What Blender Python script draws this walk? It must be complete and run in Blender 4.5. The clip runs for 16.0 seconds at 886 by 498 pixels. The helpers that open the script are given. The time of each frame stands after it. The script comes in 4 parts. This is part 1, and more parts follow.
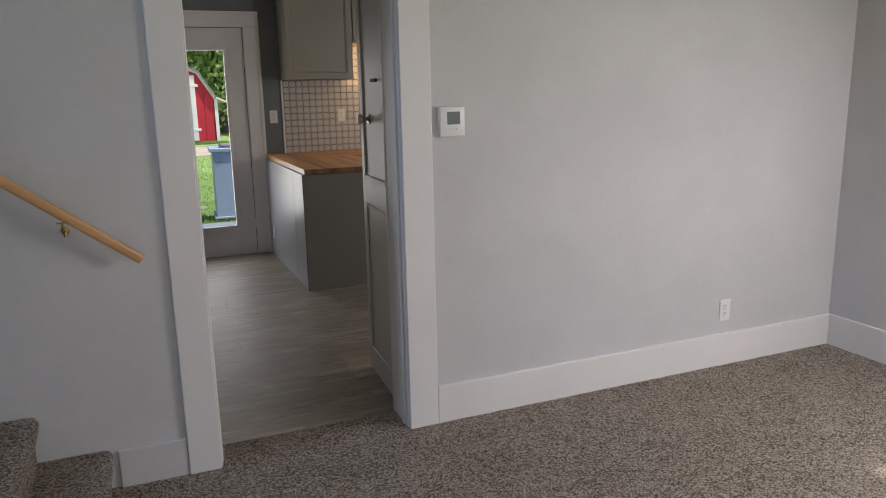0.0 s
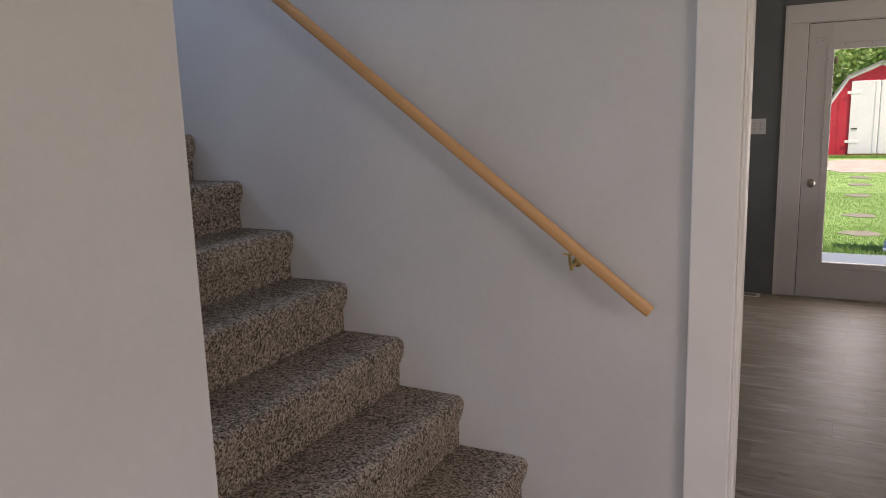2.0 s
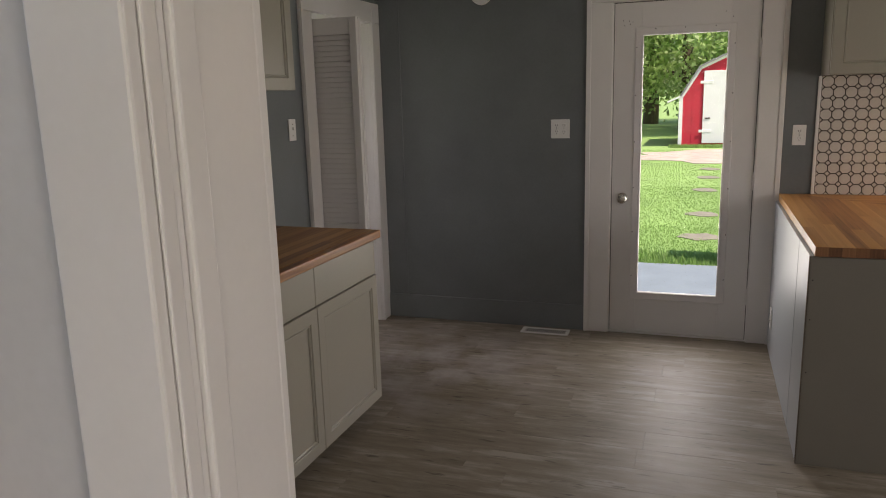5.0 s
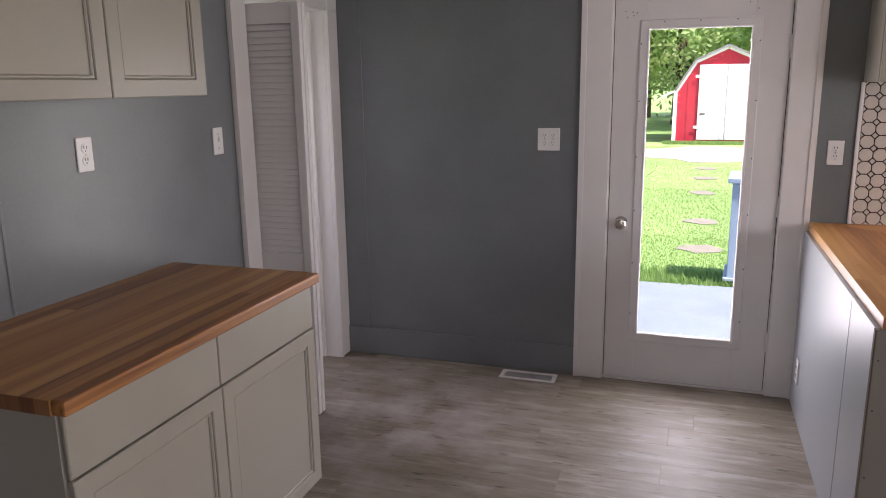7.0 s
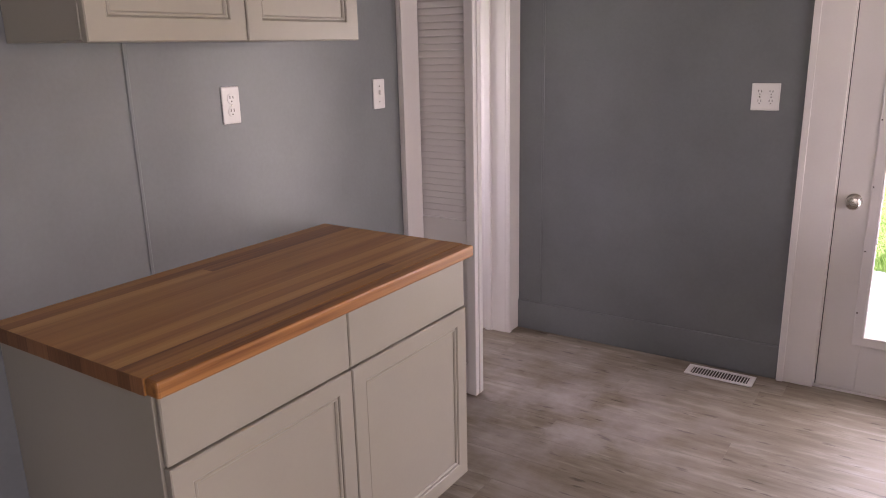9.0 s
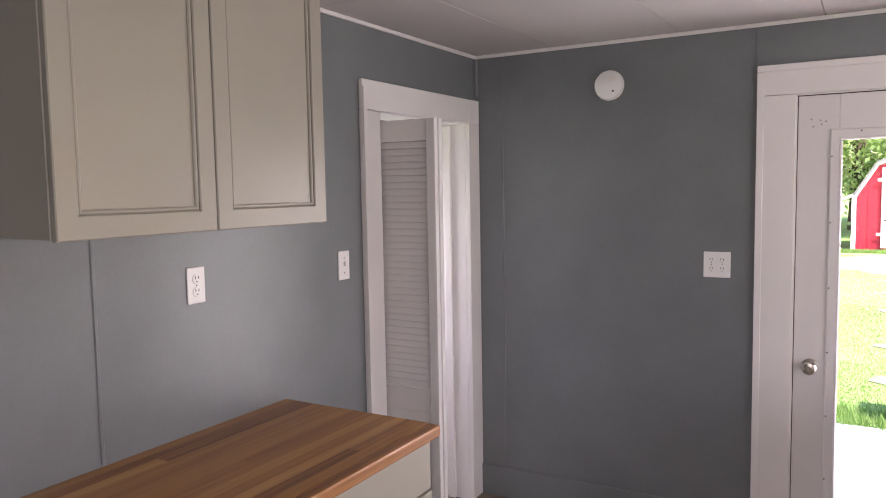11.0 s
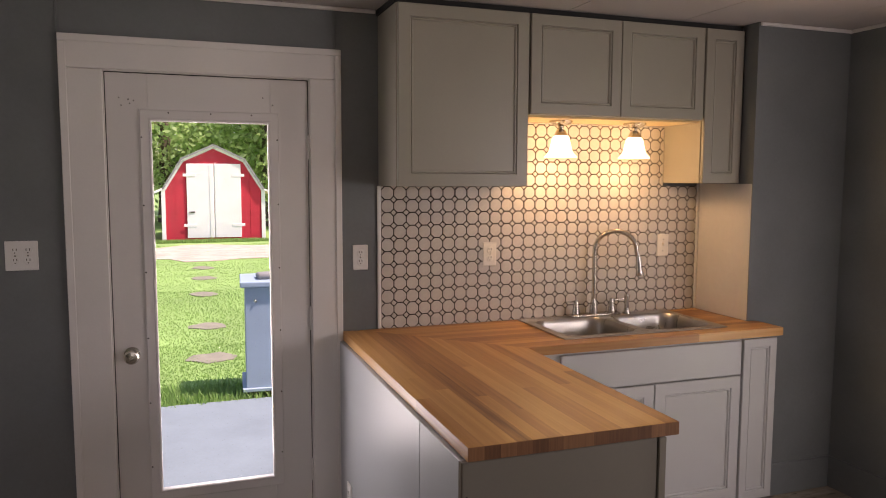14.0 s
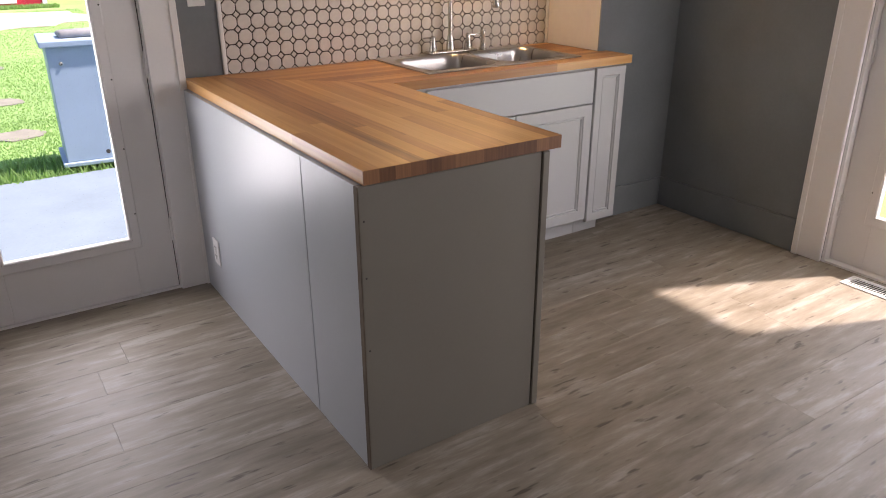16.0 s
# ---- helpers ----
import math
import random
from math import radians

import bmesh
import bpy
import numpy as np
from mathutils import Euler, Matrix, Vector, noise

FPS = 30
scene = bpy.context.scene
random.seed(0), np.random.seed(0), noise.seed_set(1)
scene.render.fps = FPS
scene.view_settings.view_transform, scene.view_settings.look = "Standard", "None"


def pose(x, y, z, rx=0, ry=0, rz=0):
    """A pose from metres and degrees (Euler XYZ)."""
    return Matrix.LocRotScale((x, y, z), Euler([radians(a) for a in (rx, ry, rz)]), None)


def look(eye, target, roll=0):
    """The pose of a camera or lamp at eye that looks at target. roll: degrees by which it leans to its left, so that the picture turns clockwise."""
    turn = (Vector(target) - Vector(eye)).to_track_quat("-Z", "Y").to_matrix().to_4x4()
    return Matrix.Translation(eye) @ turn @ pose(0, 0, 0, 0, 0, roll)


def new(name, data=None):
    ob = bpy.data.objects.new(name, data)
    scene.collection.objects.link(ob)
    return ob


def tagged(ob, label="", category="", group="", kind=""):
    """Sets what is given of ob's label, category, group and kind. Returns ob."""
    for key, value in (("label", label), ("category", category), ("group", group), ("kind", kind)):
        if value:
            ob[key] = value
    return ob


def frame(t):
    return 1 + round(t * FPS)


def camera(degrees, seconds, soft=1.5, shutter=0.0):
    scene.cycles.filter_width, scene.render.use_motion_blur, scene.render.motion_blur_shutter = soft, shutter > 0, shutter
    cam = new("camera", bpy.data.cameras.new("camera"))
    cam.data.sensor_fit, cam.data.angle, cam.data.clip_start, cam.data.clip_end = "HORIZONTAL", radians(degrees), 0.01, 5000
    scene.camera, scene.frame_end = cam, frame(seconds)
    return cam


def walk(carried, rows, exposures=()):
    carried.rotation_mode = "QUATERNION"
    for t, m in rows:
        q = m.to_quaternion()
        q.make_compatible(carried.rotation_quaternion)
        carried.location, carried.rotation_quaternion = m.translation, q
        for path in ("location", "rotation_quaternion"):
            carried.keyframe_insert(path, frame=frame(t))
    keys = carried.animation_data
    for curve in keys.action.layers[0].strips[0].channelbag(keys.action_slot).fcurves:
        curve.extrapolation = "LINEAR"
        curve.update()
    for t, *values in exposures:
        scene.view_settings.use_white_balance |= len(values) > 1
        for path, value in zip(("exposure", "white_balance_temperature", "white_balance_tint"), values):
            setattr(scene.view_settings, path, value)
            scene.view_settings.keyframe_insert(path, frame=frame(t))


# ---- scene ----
cam = camera(61.7, 16.0, soft=1.0)
PATH = [
    (0, (0.204, -0.332, 1.486), (0.957, 1.471, 1.059), -1.2),
    (0.5, (0.346, -0.111, 1.503), (0.632, 1.824, 1.084), -1.1),
    (1, (0.52, 0.067, 1.485), (0.317, 2.013, 1.071), -0.8),
    (1.5, (0.621, 0.265, 1.465), (0.001, 2.121, 1.05), -1.7),
    (2, (0.649, 0.416, 1.477), (-0.278, 2.151, 1.116), -1.8),
    (2.5, (0.773, 0.594, 1.487), (-0.41, 2.175, 1.167), -1.1),
    (3, (0.847, 0.837, 1.493), (-0.35, 2.403, 1.157), -1.4),
    (3.5, (0.844, 1.165, 1.518), (-0.272, 2.785, 1.157), -1.8),
    (4, (0.902, 1.439, 1.51), (-0.072, 3.141, 1.123), -1.8),
    (4.5, (0.979, 1.7, 1.533), (0.157, 3.477, 1.126), -2.0),
    (5, (0.943, 1.939, 1.527), (0.292, 3.785, 1.121), -1.6),
    (5.2, (0.917, 2.032, 1.544), (0.327, 3.901, 1.147), -1.6),
    (7.3, (0.778, 2.774, 1.594), (0.136, 4.612, 1.137), -0.4),
    (7.5, (0.756, 2.818, 1.579), (0.065, 4.632, 1.098), -0.5),
    (8, (0.775, 2.968, 1.545), (-0.071, 4.696, 0.997), -0.4),
    (8.5, (0.778, 3.075, 1.525), (-0.215, 4.716, 0.959), -0.8),
    (8.7, (0.763, 3.09, 1.527), (-0.283, 4.701, 0.97), -0.9),
    (10.8, (0.697, 3.09, 1.661), (-0.371, 4.772, 1.478), -1.1),
    (11, (0.7, 3.095, 1.667), (-0.3, 4.819, 1.504), -1.0),
    (11.5, (0.712, 3.126, 1.67), (-0.05, 4.972, 1.543), -1.0),
    (12, (0.758, 3.181, 1.676), (0.308, 5.126, 1.562), -0.7),
    (12.5, (0.755, 3.225, 1.634), (0.691, 5.223, 1.549), -0.5),
    (13, (0.754, 3.29, 1.631), (1.022, 5.269, 1.539), -0.6),
    (13.5, (0.712, 3.315, 1.624), (1.229, 5.243, 1.498), -0.3),
    (14, (0.684, 3.324, 1.607), (1.351, 5.2, 1.419), 0.2),
    (14.5, (0.679, 3.341, 1.586), (1.431, 5.172, 1.303), 0.6),
    (15, (0.692, 3.375, 1.55), (1.524, 5.143, 1.124), 0.6),
    (15.5, (0.592, 3.423, 1.449), (1.536, 5.095, 0.889), 0.5),
    (16, (0.566, 3.47, 1.453), (1.577, 5.009, 0.673), -0.2),
]
EXPOSURES = [
    (0.0, 0.15, 6900, 18), (0.5, 0.12, 7200, 18), (1.0, 0.15, 7700, 21), (1.5, 0.35, 7500, 22), (2.5, 0.57, 7600, 29), (3.5, 1.05, 7500, 26), (4.5, 0.45, 7600, 21), (5.0, 0.5, 7500, 20), (7.3, 1.3, 6800, 31), (8.7, 1.65, 7300, 38),
    (10.8, 1.85, 6900, 33), (11.0, 1.8, 6900, 32), (11.5, 1.2, 6800, 26), (12.0, 0.8, 7000, 25), (12.5, 0.72, 7500, 29), (13.5, 0.6, 7600, 31), (14.5, 0.72, 7400, 31), (16.0, 1.1, 6900, 25)]
walk(cam, [(t, look(eye, target, roll)) for t, eye, target, roll in PATH], EXPOSURES)

# ---- world, sun, window light ----
world = bpy.data.worlds.new("world")
scene.world = world
world.use_nodes = True
sky = world.node_tree.nodes.new("ShaderNodeTexSky")
sky.sky_type, sky.sun_disc = "NISHITA", False
SUN_TO = Vector((0.46, -0.20, 0.86)).normalized()
sky.sun_elevation = math.asin(SUN_TO.z)
sky.sun_rotation = math.atan2(SUN_TO.x, SUN_TO.y)
world.node_tree.links.new(sky.outputs[0], world.node_tree.nodes["Background"].inputs[0])
world.node_tree.nodes["Background"].inputs[1].default_value = 0.15
sun = new("sun", bpy.data.lights.new("sun", "SUN"))
sun.data.energy, sun.data.angle, sun.data.color = 5.0, radians(2.2), (1.0, 0.95, 0.87)
sun.matrix_world = look(SUN_TO * 30, (0, 0, 0))


def window_light(name, eye, target, w, h, watts, color=(0.93, 0.97, 1.0)):
    lamp = new(name, bpy.data.lights.new(name, "AREA"))
    lamp.data.shape, lamp.data.size, lamp.data.size_y = "RECTANGLE", w, h
    lamp.data.energy, lamp.data.color = watts, color
    lamp.matrix_world = look(eye, target)
    return lamp


# daylight and fill light in openings behind and beside the walker
# the two south lamps are added to brighten the room, their openings unseen
window_light("daylight_south", (0.75, -2.18, 1.4), (0.75, 0, 1.1), 1.0, 1.25, 7)
window_light("daylight_south_b", (2.75, -2.18, 1.4), (2.75, -0.6, 0.2), 1.0, 1.25, 12)
window_light("daylight_east", (3.77, 0.4, 1.44), (3.0, 1.1, 0.0), 1.1, 1.35, 42)
# fill lamp in an invented, unseen opening, brightens the kitchen
window_light("daylight_kitchen_east", (3.87, 3.15, 1.45), (0.9, 6.3, 0.6), 0.48, 1.05, 15.5)
window_light("daylight_kitchen_door", (3.87, 4.78, 1.1), (0, 4.78, 0.6), 0.45, 1.5, 7)
window_light("daylight_back_door", (0.82, 6.72, 1.06), (0.82, 0, 0.8), 0.40, 1.45, 9)
window_light("daylight_side_room", (-2.03, 6.2, 1.35), (-0.4, 5.7, 0.0), 0.6, 0.9, 4.5, (0.90, 0.92, 1.0))
window_light("daylight_stairs", (-4.05, 1.95, 3.7), (0, 1.95, 2.2), 0.8, 1.1, 58, (0.42, 0.66, 1.0))


# ---- materials ----
def nodes_of(m):
    m.use_nodes = True
    return m.node_tree.nodes, m.node_tree.links, m.node_tree.nodes["Principled BSDF"]


def coords(n, l, scale, spread=True):
    """Object coordinates, shifted piece by piece."""
    tc = n.new("ShaderNodeTexCoord")
    mp = n.new("ShaderNodeMapping")
    mp.inputs["Scale"].default_value = scale
    l.new(tc.outputs["Object"], mp.inputs[0])
    if spread:
        oi = n.new("ShaderNodeObjectInfo")
        mul = n.new("ShaderNodeMath")
        mul.operation = "MULTIPLY"
        mul.inputs[1].default_value = 37.0
        l.new(oi.outputs["Random"], mul.inputs[0])
        l.new(mul.outputs[0], mp.inputs["Location"])
    return mp.outputs[0]


def noise_tex(n, l, vec, scale, detail=4.0, rough=0.55):
    t = n.new("ShaderNodeTexNoise")
    t.inputs["Scale"].default_value, t.inputs["Detail"].default_value, t.inputs["Roughness"].default_value = scale, detail, rough
    l.new(vec, t.inputs["Vector"])
    return t.outputs[0]


def ramp(n, l, fac, stops):
    r = n.new("ShaderNodeValToRGB")
    while len(r.color_ramp.elements) < len(stops):
        r.color_ramp.elements.new(0.5)
    for e, (p, c) in zip(r.color_ramp.elements, stops):
        e.position, e.color = p, (*c, 1)
    l.new(fac, r.inputs[0])
    return r.outputs[0]


def shade(c, k):
    return tuple(min(1, v * k) for v in c)


def bump(n, l, b, height, strength, dist):
    bp = n.new("ShaderNodeBump")
    bp.inputs["Strength"].default_value, bp.inputs["Distance"].default_value = strength, dist
    l.new(height, bp.inputs["Height"])
    l.new(bp.outputs[0], b.inputs["Normal"])


def paint(name, color, rough=0.5, big=2.0, fine=60.0, var=0.08, relief=0.15, metal=0.0, stretch=(1, 1, 1)):
    m = bpy.data.materials.new(name)
    n, l, b = nodes_of(m)
    v = coords(n, l, stretch, False)
    a = noise_tex(n, l, v, big)
    f = noise_tex(n, l, v, fine, 3)
    mix = n.new("ShaderNodeMath")
    mix.operation = "MULTIPLY_ADD"
    mix.inputs[1].default_value = 0.3
    l.new(f, mix.inputs[0])
    l.new(a, mix.inputs[2])
    l.new(ramp(n, l, mix.outputs[0], [(0.4, shade(color, 1 - var)), (0.9, shade(color, 1 + var))]), b.inputs["Base Color"])
    rr = n.new("ShaderNodeMapRange")
    rr.inputs["To Min"].default_value, rr.inputs["To Max"].default_value = max(0.02, rough - 0.1), min(1, rough + 0.1)
    l.new(a, rr.inputs[0])
    l.new(rr.outputs[0], b.inputs["Roughness"])
    b.inputs["Metallic"].default_value = metal
    if relief:
        bump(n, l, b, f, relief, 0.002)
    return m


def wood(name, stops, axis, rough=0.38, fine=1.0):
    """Grain along the given axis; each piece has its own tone."""
    m = bpy.data.materials.new(name)
    n, l, b = nodes_of(m)
    s = [55 * fine, 55 * fine, 55 * fine]
    s[axis] = 1.6 * fine
    g = noise_tex(n, l, coords(n, l, s), 1.0, 5, 0.6)
    oi = n.new("ShaderNodeObjectInfo")
    mix = n.new("ShaderNodeMix")
    mix.inputs[0].default_value = 0.43
    l.new(g, mix.inputs[2])
    l.new(oi.outputs["Random"], mix.inputs[3])
    l.new(ramp(n, l, mix.outputs[0], stops), b.inputs["Base Color"])
    b.inputs["Roughness"].default_value = rough
    bump(n, l, b, g, 0.12, 0.001)
    return m


def carpet_mat(name):
    m = bpy.data.materials.new(name)
    n, l, b = nodes_of(m)
    v = coords(n, l, (1, 1, 1), False)
    vo = n.new("ShaderNodeTexVoronoi")
    vo.inputs["Scale"].default_value = 190
    wob = noise_tex(n, l, v, 90, 2)
    add = n.new("ShaderNodeVectorMath")
    add.operation = "MULTIPLY_ADD"
    add.inputs[1].default_value = (0.012, 0.012, 0.012)
    cmb = n.new("ShaderNodeCombineXYZ")
    for k in range(3):
        l.new(wob, cmb.inputs[k])
    l.new(cmb.outputs[0], add.inputs[0])
    l.new(v, add.inputs[2])
    l.new(add.outputs[0], vo.inputs["Vector"])
    sp = n.new("ShaderNodeSeparateColor")
    l.new(vo.outputs["Color"], sp.inputs[0])
    big = noise_tex(n, l, v, 5, 3)
    mx = n.new("ShaderNodeMath")
    mx.operation = "MULTIPLY_ADD"
    mx.inputs[1].default_value = 0.3
    l.new(big, mx.inputs[0])
    l.new(sp.outputs[0], mx.inputs[2])
    col = ramp(n, l, mx.outputs[0], [(0.12, (0.035, 0.024, 0.017)), (0.42, (0.225, 0.170, 0.128)), (0.75, (0.45, 0.365, 0.285)), (1.1, (0.70, 0.60, 0.50))])
    l.new(col, b.inputs["Base Color"])
    b.inputs["Roughness"].default_value = 0.95
    inv = n.new("ShaderNodeMath")
    inv.operation = "SUBTRACT"
    inv.inputs[0].default_value = 0.6
    l.new(vo.outputs["Distance"], inv.inputs[1])
    bump(n, l, b, inv.outputs[0], 1.0, 0.012)
    return m


def plank_mat():
    m = bpy.data.materials.new("grey_vinyl_plank")
    n, l, b = nodes_of(m)
    g = noise_tex(n, l, coords(n, l, (3.2, 21, 10)), 1.0, 6, 0.66)
    k = noise_tex(n, l, coords(n, l, (2.6, 6, 3)), 1.6, 5)
    oi = n.new("ShaderNodeObjectInfo")
    mx = n.new("ShaderNodeMath")
    mx.operation = "MULTIPLY_ADD"
    mx.inputs[1].default_value = 0.55
    l.new(k, mx.inputs[0])
    l.new(g, mx.inputs[2])
    m2 = n.new("ShaderNodeMath")
    m2.operation = "MULTIPLY_ADD"
    m2.inputs[1].default_value = 0.07
    l.new(oi.outputs["Random"], m2.inputs[0])
    l.new(mx.outputs[0], m2.inputs[2])
    base = ramp(n, l, m2.outputs[0], [(0.42, (0.108, 0.083, 0.056)), (0.68, (0.182, 0.149, 0.108)), (0.86, (0.235, 0.200, 0.155)), (1.1, (0.33, 0.29, 0.24))])
    # short dark knots and saw marks
    kn = ramp(n, l, noise_tex(n, l, coords(n, l, (9, 42, 9)), 1.0, 2, 0.5), [(0.27, (0.45, 0.42, 0.40)), (0.36, (1, 1, 1))])
    mk = n.new("ShaderNodeMix")
    mk.data_type, mk.blend_type = "RGBA", "MULTIPLY"
    mk.inputs[0].default_value = 1.0
    l.new(base, mk.inputs[6])
    l.new(kn, mk.inputs[7])
    # pale smear by the closet: spilled daylight painted into the planks, with some dust
    ge = n.new("ShaderNodeNewGeometry")
    dist = n.new("ShaderNodeVectorMath")
    dist.operation = "DISTANCE"
    dist.inputs[1].default_value = (-0.52, 5.78, 0.0)
    l.new(ge.outputs["Position"], dist.inputs[0])
    fall = n.new("ShaderNodeMapRange")
    fall.inputs["From Min"].default_value, fall.inputs["From Max"].default_value = 0.2, 0.95
    fall.inputs["To Min"].default_value, fall.inputs["To Max"].default_value = 1.0, 0.0
    l.new(dist.outputs["Value"], fall.inputs[0])
    smear = ramp(n, l, noise_tex(n, l, ge.outputs["Position"], 3.6, 5, 0.6), [(0.40, (0, 0, 0)), (0.66, (0.7, 0.7, 0.7))])
    amount = n.new("ShaderNodeMath")
    amount.operation = "MULTIPLY"
    l.new(fall.outputs[0], amount.inputs[0])
    l.new(smear, amount.inputs[1])
    spill_and_dust = n.new("ShaderNodeMix")
    spill_and_dust.data_type = "RGBA"
    l.new(amount.outputs[0], spill_and_dust.inputs[0])
    l.new(mk.outputs[2], spill_and_dust.inputs[6])
    spill_and_dust.inputs[7].default_value = (0.46, 0.42, 0.42, 1)
    l.new(spill_and_dust.outputs[2], b.inputs["Base Color"])
    rr = n.new("ShaderNodeMapRange")
    rr.inputs["To Min"].default_value, rr.inputs["To Max"].default_value = 0.44, 0.6
    l.new(k, rr.inputs[0])
    l.new(rr.outputs[0], b.inputs["Roughness"])
    bump(n, l, b, g, 0.25, 0.0015)
    return m


def leaf_mat(name, dark, light):
    m = bpy.data.materials.new(name)
    n, l, b = nodes_of(m)
    ge = n.new("ShaderNodeNewGeometry")
    l.new(ramp(n, l, ge.outputs["Random Per Island"], [(0.0, dark), (1.0, light)]), b.inputs["Base Color"])
    b.inputs["Roughness"].default_value = 0.55
    tl, mx = n.new("ShaderNodeBsdfTranslucent"), n.new("ShaderNodeMixShader")
    mx.inputs[0].default_value = 0.62
    l.new(b.inputs["Base Color"].links[0].from_socket, tl.inputs[0])
    l.new(b.outputs[0], mx.inputs[1])
    l.new(tl.outputs[0], mx.inputs[2])
    l.new(mx.outputs[0], n["Material Output"].inputs[0])
    return m


def glass_mat():
    m = bpy.data.materials.new("clear_glass")
    n, l, b = nodes_of(m)
    tr, gl, mx = n.new("ShaderNodeBsdfTransparent"), n.new("ShaderNodeBsdfGlossy"), n.new("ShaderNodeMixShader")
    fr = n.new("ShaderNodeFresnel")
    fr.inputs[0].default_value = 1.1
    gl.inputs["Roughness"].default_value = 0.02
    l.new(fr.outputs[0], mx.inputs[0])
    l.new(tr.outputs[0], mx.inputs[1])
    l.new(gl.outputs[0], mx.inputs[2])
    l.new(mx.outputs[0], n["Material Output"].inputs[0])
    return m


def glow(name, color, strength):
    m = bpy.data.materials.new(name)
    n, l, b = nodes_of(m)
    b.inputs["Base Color"].default_value = (0.85, 0.8, 0.7, 1)
    b.inputs["Emission Color"].default_value = (*color, 1)
    b.inputs["Emission Strength"].default_value = strength
    return m


WALL = paint("pale_grey_wall_paint", (0.60, 0.59, 0.585), 0.7, 1.6, 45, 0.075, 0.22)
SLATE = paint("slate_grey_panel_paint", (0.170, 0.185, 0.192), 0.34, 2.6, 70, 0.11, 0.14)
WHITE = paint("white_gloss_trim", (0.78, 0.755, 0.735), 0.42, 3.0, 80, 0.035, 0.1)
DOORW = paint("white_door_paint", (0.74, 0.715, 0.70), 0.38, 3.0, 90, 0.035, 0.08)
CEIL = paint("off_white_ceiling_panel", (0.52, 0.49, 0.485), 0.8, 2.0, 90, 0.05, 0.25)
CABG = paint("greige_cabinet_paint", (0.33, 0.31, 0.258), 0.36, 3.0, 90, 0.04, 0.05)
CABW = paint("light_grey_cabinet_paint", (0.47, 0.475, 0.47), 0.4, 3.0, 90, 0.03, 0.05)
PANEL = paint("grey_painted_board", (0.38, 0.405, 0.425), 0.36, 3.0, 90, 0.05, 0.06)
# ENDP is a darker PANEL: shade on the south end put into the colour
ENDP = paint("shaded_grey_board", (0.19, 0.174, 0.146), 0.42, 3.0, 90, 0.05, 0.06)
# near-black for painted shade in gaps, also the floor underlay
DARK = paint("shade_and_underlay_black", (0.02, 0.02, 0.02), 0.8, 2, 40, 0.1, 0)
STEEL = paint("brushed_steel", (0.45, 0.43, 0.40), 0.3, 4, 160, 0.08, 0.04, 1.0, (1, 12, 1))
NICKEL = paint("satin_nickel", (0.55, 0.52, 0.47), 0.25, 4, 120, 0.05, 0, 1.0)
BRASS = paint("aged_brass", (0.55, 0.40, 0.17), 0.3, 5, 120, 0.1, 0, 1.0)
PLASTIC = paint("white_plastic", (0.80, 0.79, 0.77), 0.3, 3, 100, 0.02, 0)
IVORY = paint("ivory_plastic", (0.84, 0.79, 0.70), 0.35, 3, 100, 0.02, 0)
SLOT = paint("slot_dark", (0.05, 0.045, 0.04), 0.7, 3, 60, 0.1, 0)
SCREEN = paint("grey_lcd", (0.16, 0.18, 0.17), 0.2, 3, 60, 0.05, 0)
TILE = paint("glazed_white_tile", (0.60, 0.555, 0.505), 0.36, 30, 90, 0.05, 0.05)
GROUT = paint("dark_grout", (0.035, 0.024, 0.018), 0.85, 20, 140, 0.2, 0.3)
CARPET = carpet_mat("speckled_brown_carpet")
PLANK = plank_mat()
OAK = wood("honey_oak_rail", [(0.28, (0.25, 0.095, 0.032)), (0.42, (0.44, 0.205, 0.080)), (0.62, (0.64, 0.36, 0.165))], 0, 0.3)
BIRCH = wood("pale_birch_ply", [(0.2, (0.50, 0.36, 0.18)), (0.8, (0.66, 0.50, 0.28))], 0, 0.5)
GLOSSW = paint("glossy_old_white_enamel", (0.54, 0.54, 0.50), 0.42, 4.0, 60, 0.05, 0.12)
BLOCK_STOPS = [(0.2, (0.17, 0.060, 0.018)), (0.36, (0.37, 0.162, 0.050)), (0.58, (0.52, 0.262, 0.084)), (0.82, (0.65, 0.375, 0.145))]
BLOCK_X = wood("butcher_block_x", BLOCK_STOPS, 0)
BLOCK_Y = wood("butcher_block_y", BLOCK_STOPS, 1)
BLOCK_END = wood("butcher_block_end_grain", [(0.2, (0.10, 0.038, 0.014)), (0.5, (0.20, 0.085, 0.034)), (0.8, (0.30, 0.14, 0.06))], 2, 0.5, 3.0)
GLASS = glass_mat()
SHADE_GLASS = glow("lit_frosted_glass", (1.0, 0.76, 0.42), 2.6)
GRASS = paint("lawn", (0.21, 0.35, 0.11), 0.9, 1.2, 25, 0.25, 0.4)
BLADE = leaf_mat("grass_blades", (0.20, 0.36, 0.10), (0.31, 0.48, 0.17))
DIRT = paint("bare_dirt", (0.42, 0.36, 0.32), 0.95, 3, 30, 0.25, 0.5)
CONCRETE = paint("pale_blue_painted_concrete", (0.17, 0.22, 0.265), 0.8, 2.5, 60, 0.14, 0.3)
STONE = paint("flagstone", (0.21, 0.20, 0.165), 0.9, 8, 50, 0.2, 0.4)
RED = paint("red_barn_paint", (0.52, 0.022, 0.045), 0.7, 2, 30, 0.15, 0.2)
SHEDW = paint("white_barn_paint", (0.78, 0.78, 0.80), 0.7, 2, 30, 0.06, 0.2)
ROOFM = paint("grey_shingle", (0.24, 0.24, 0.25), 0.9, 6, 40, 0.2, 0.4)
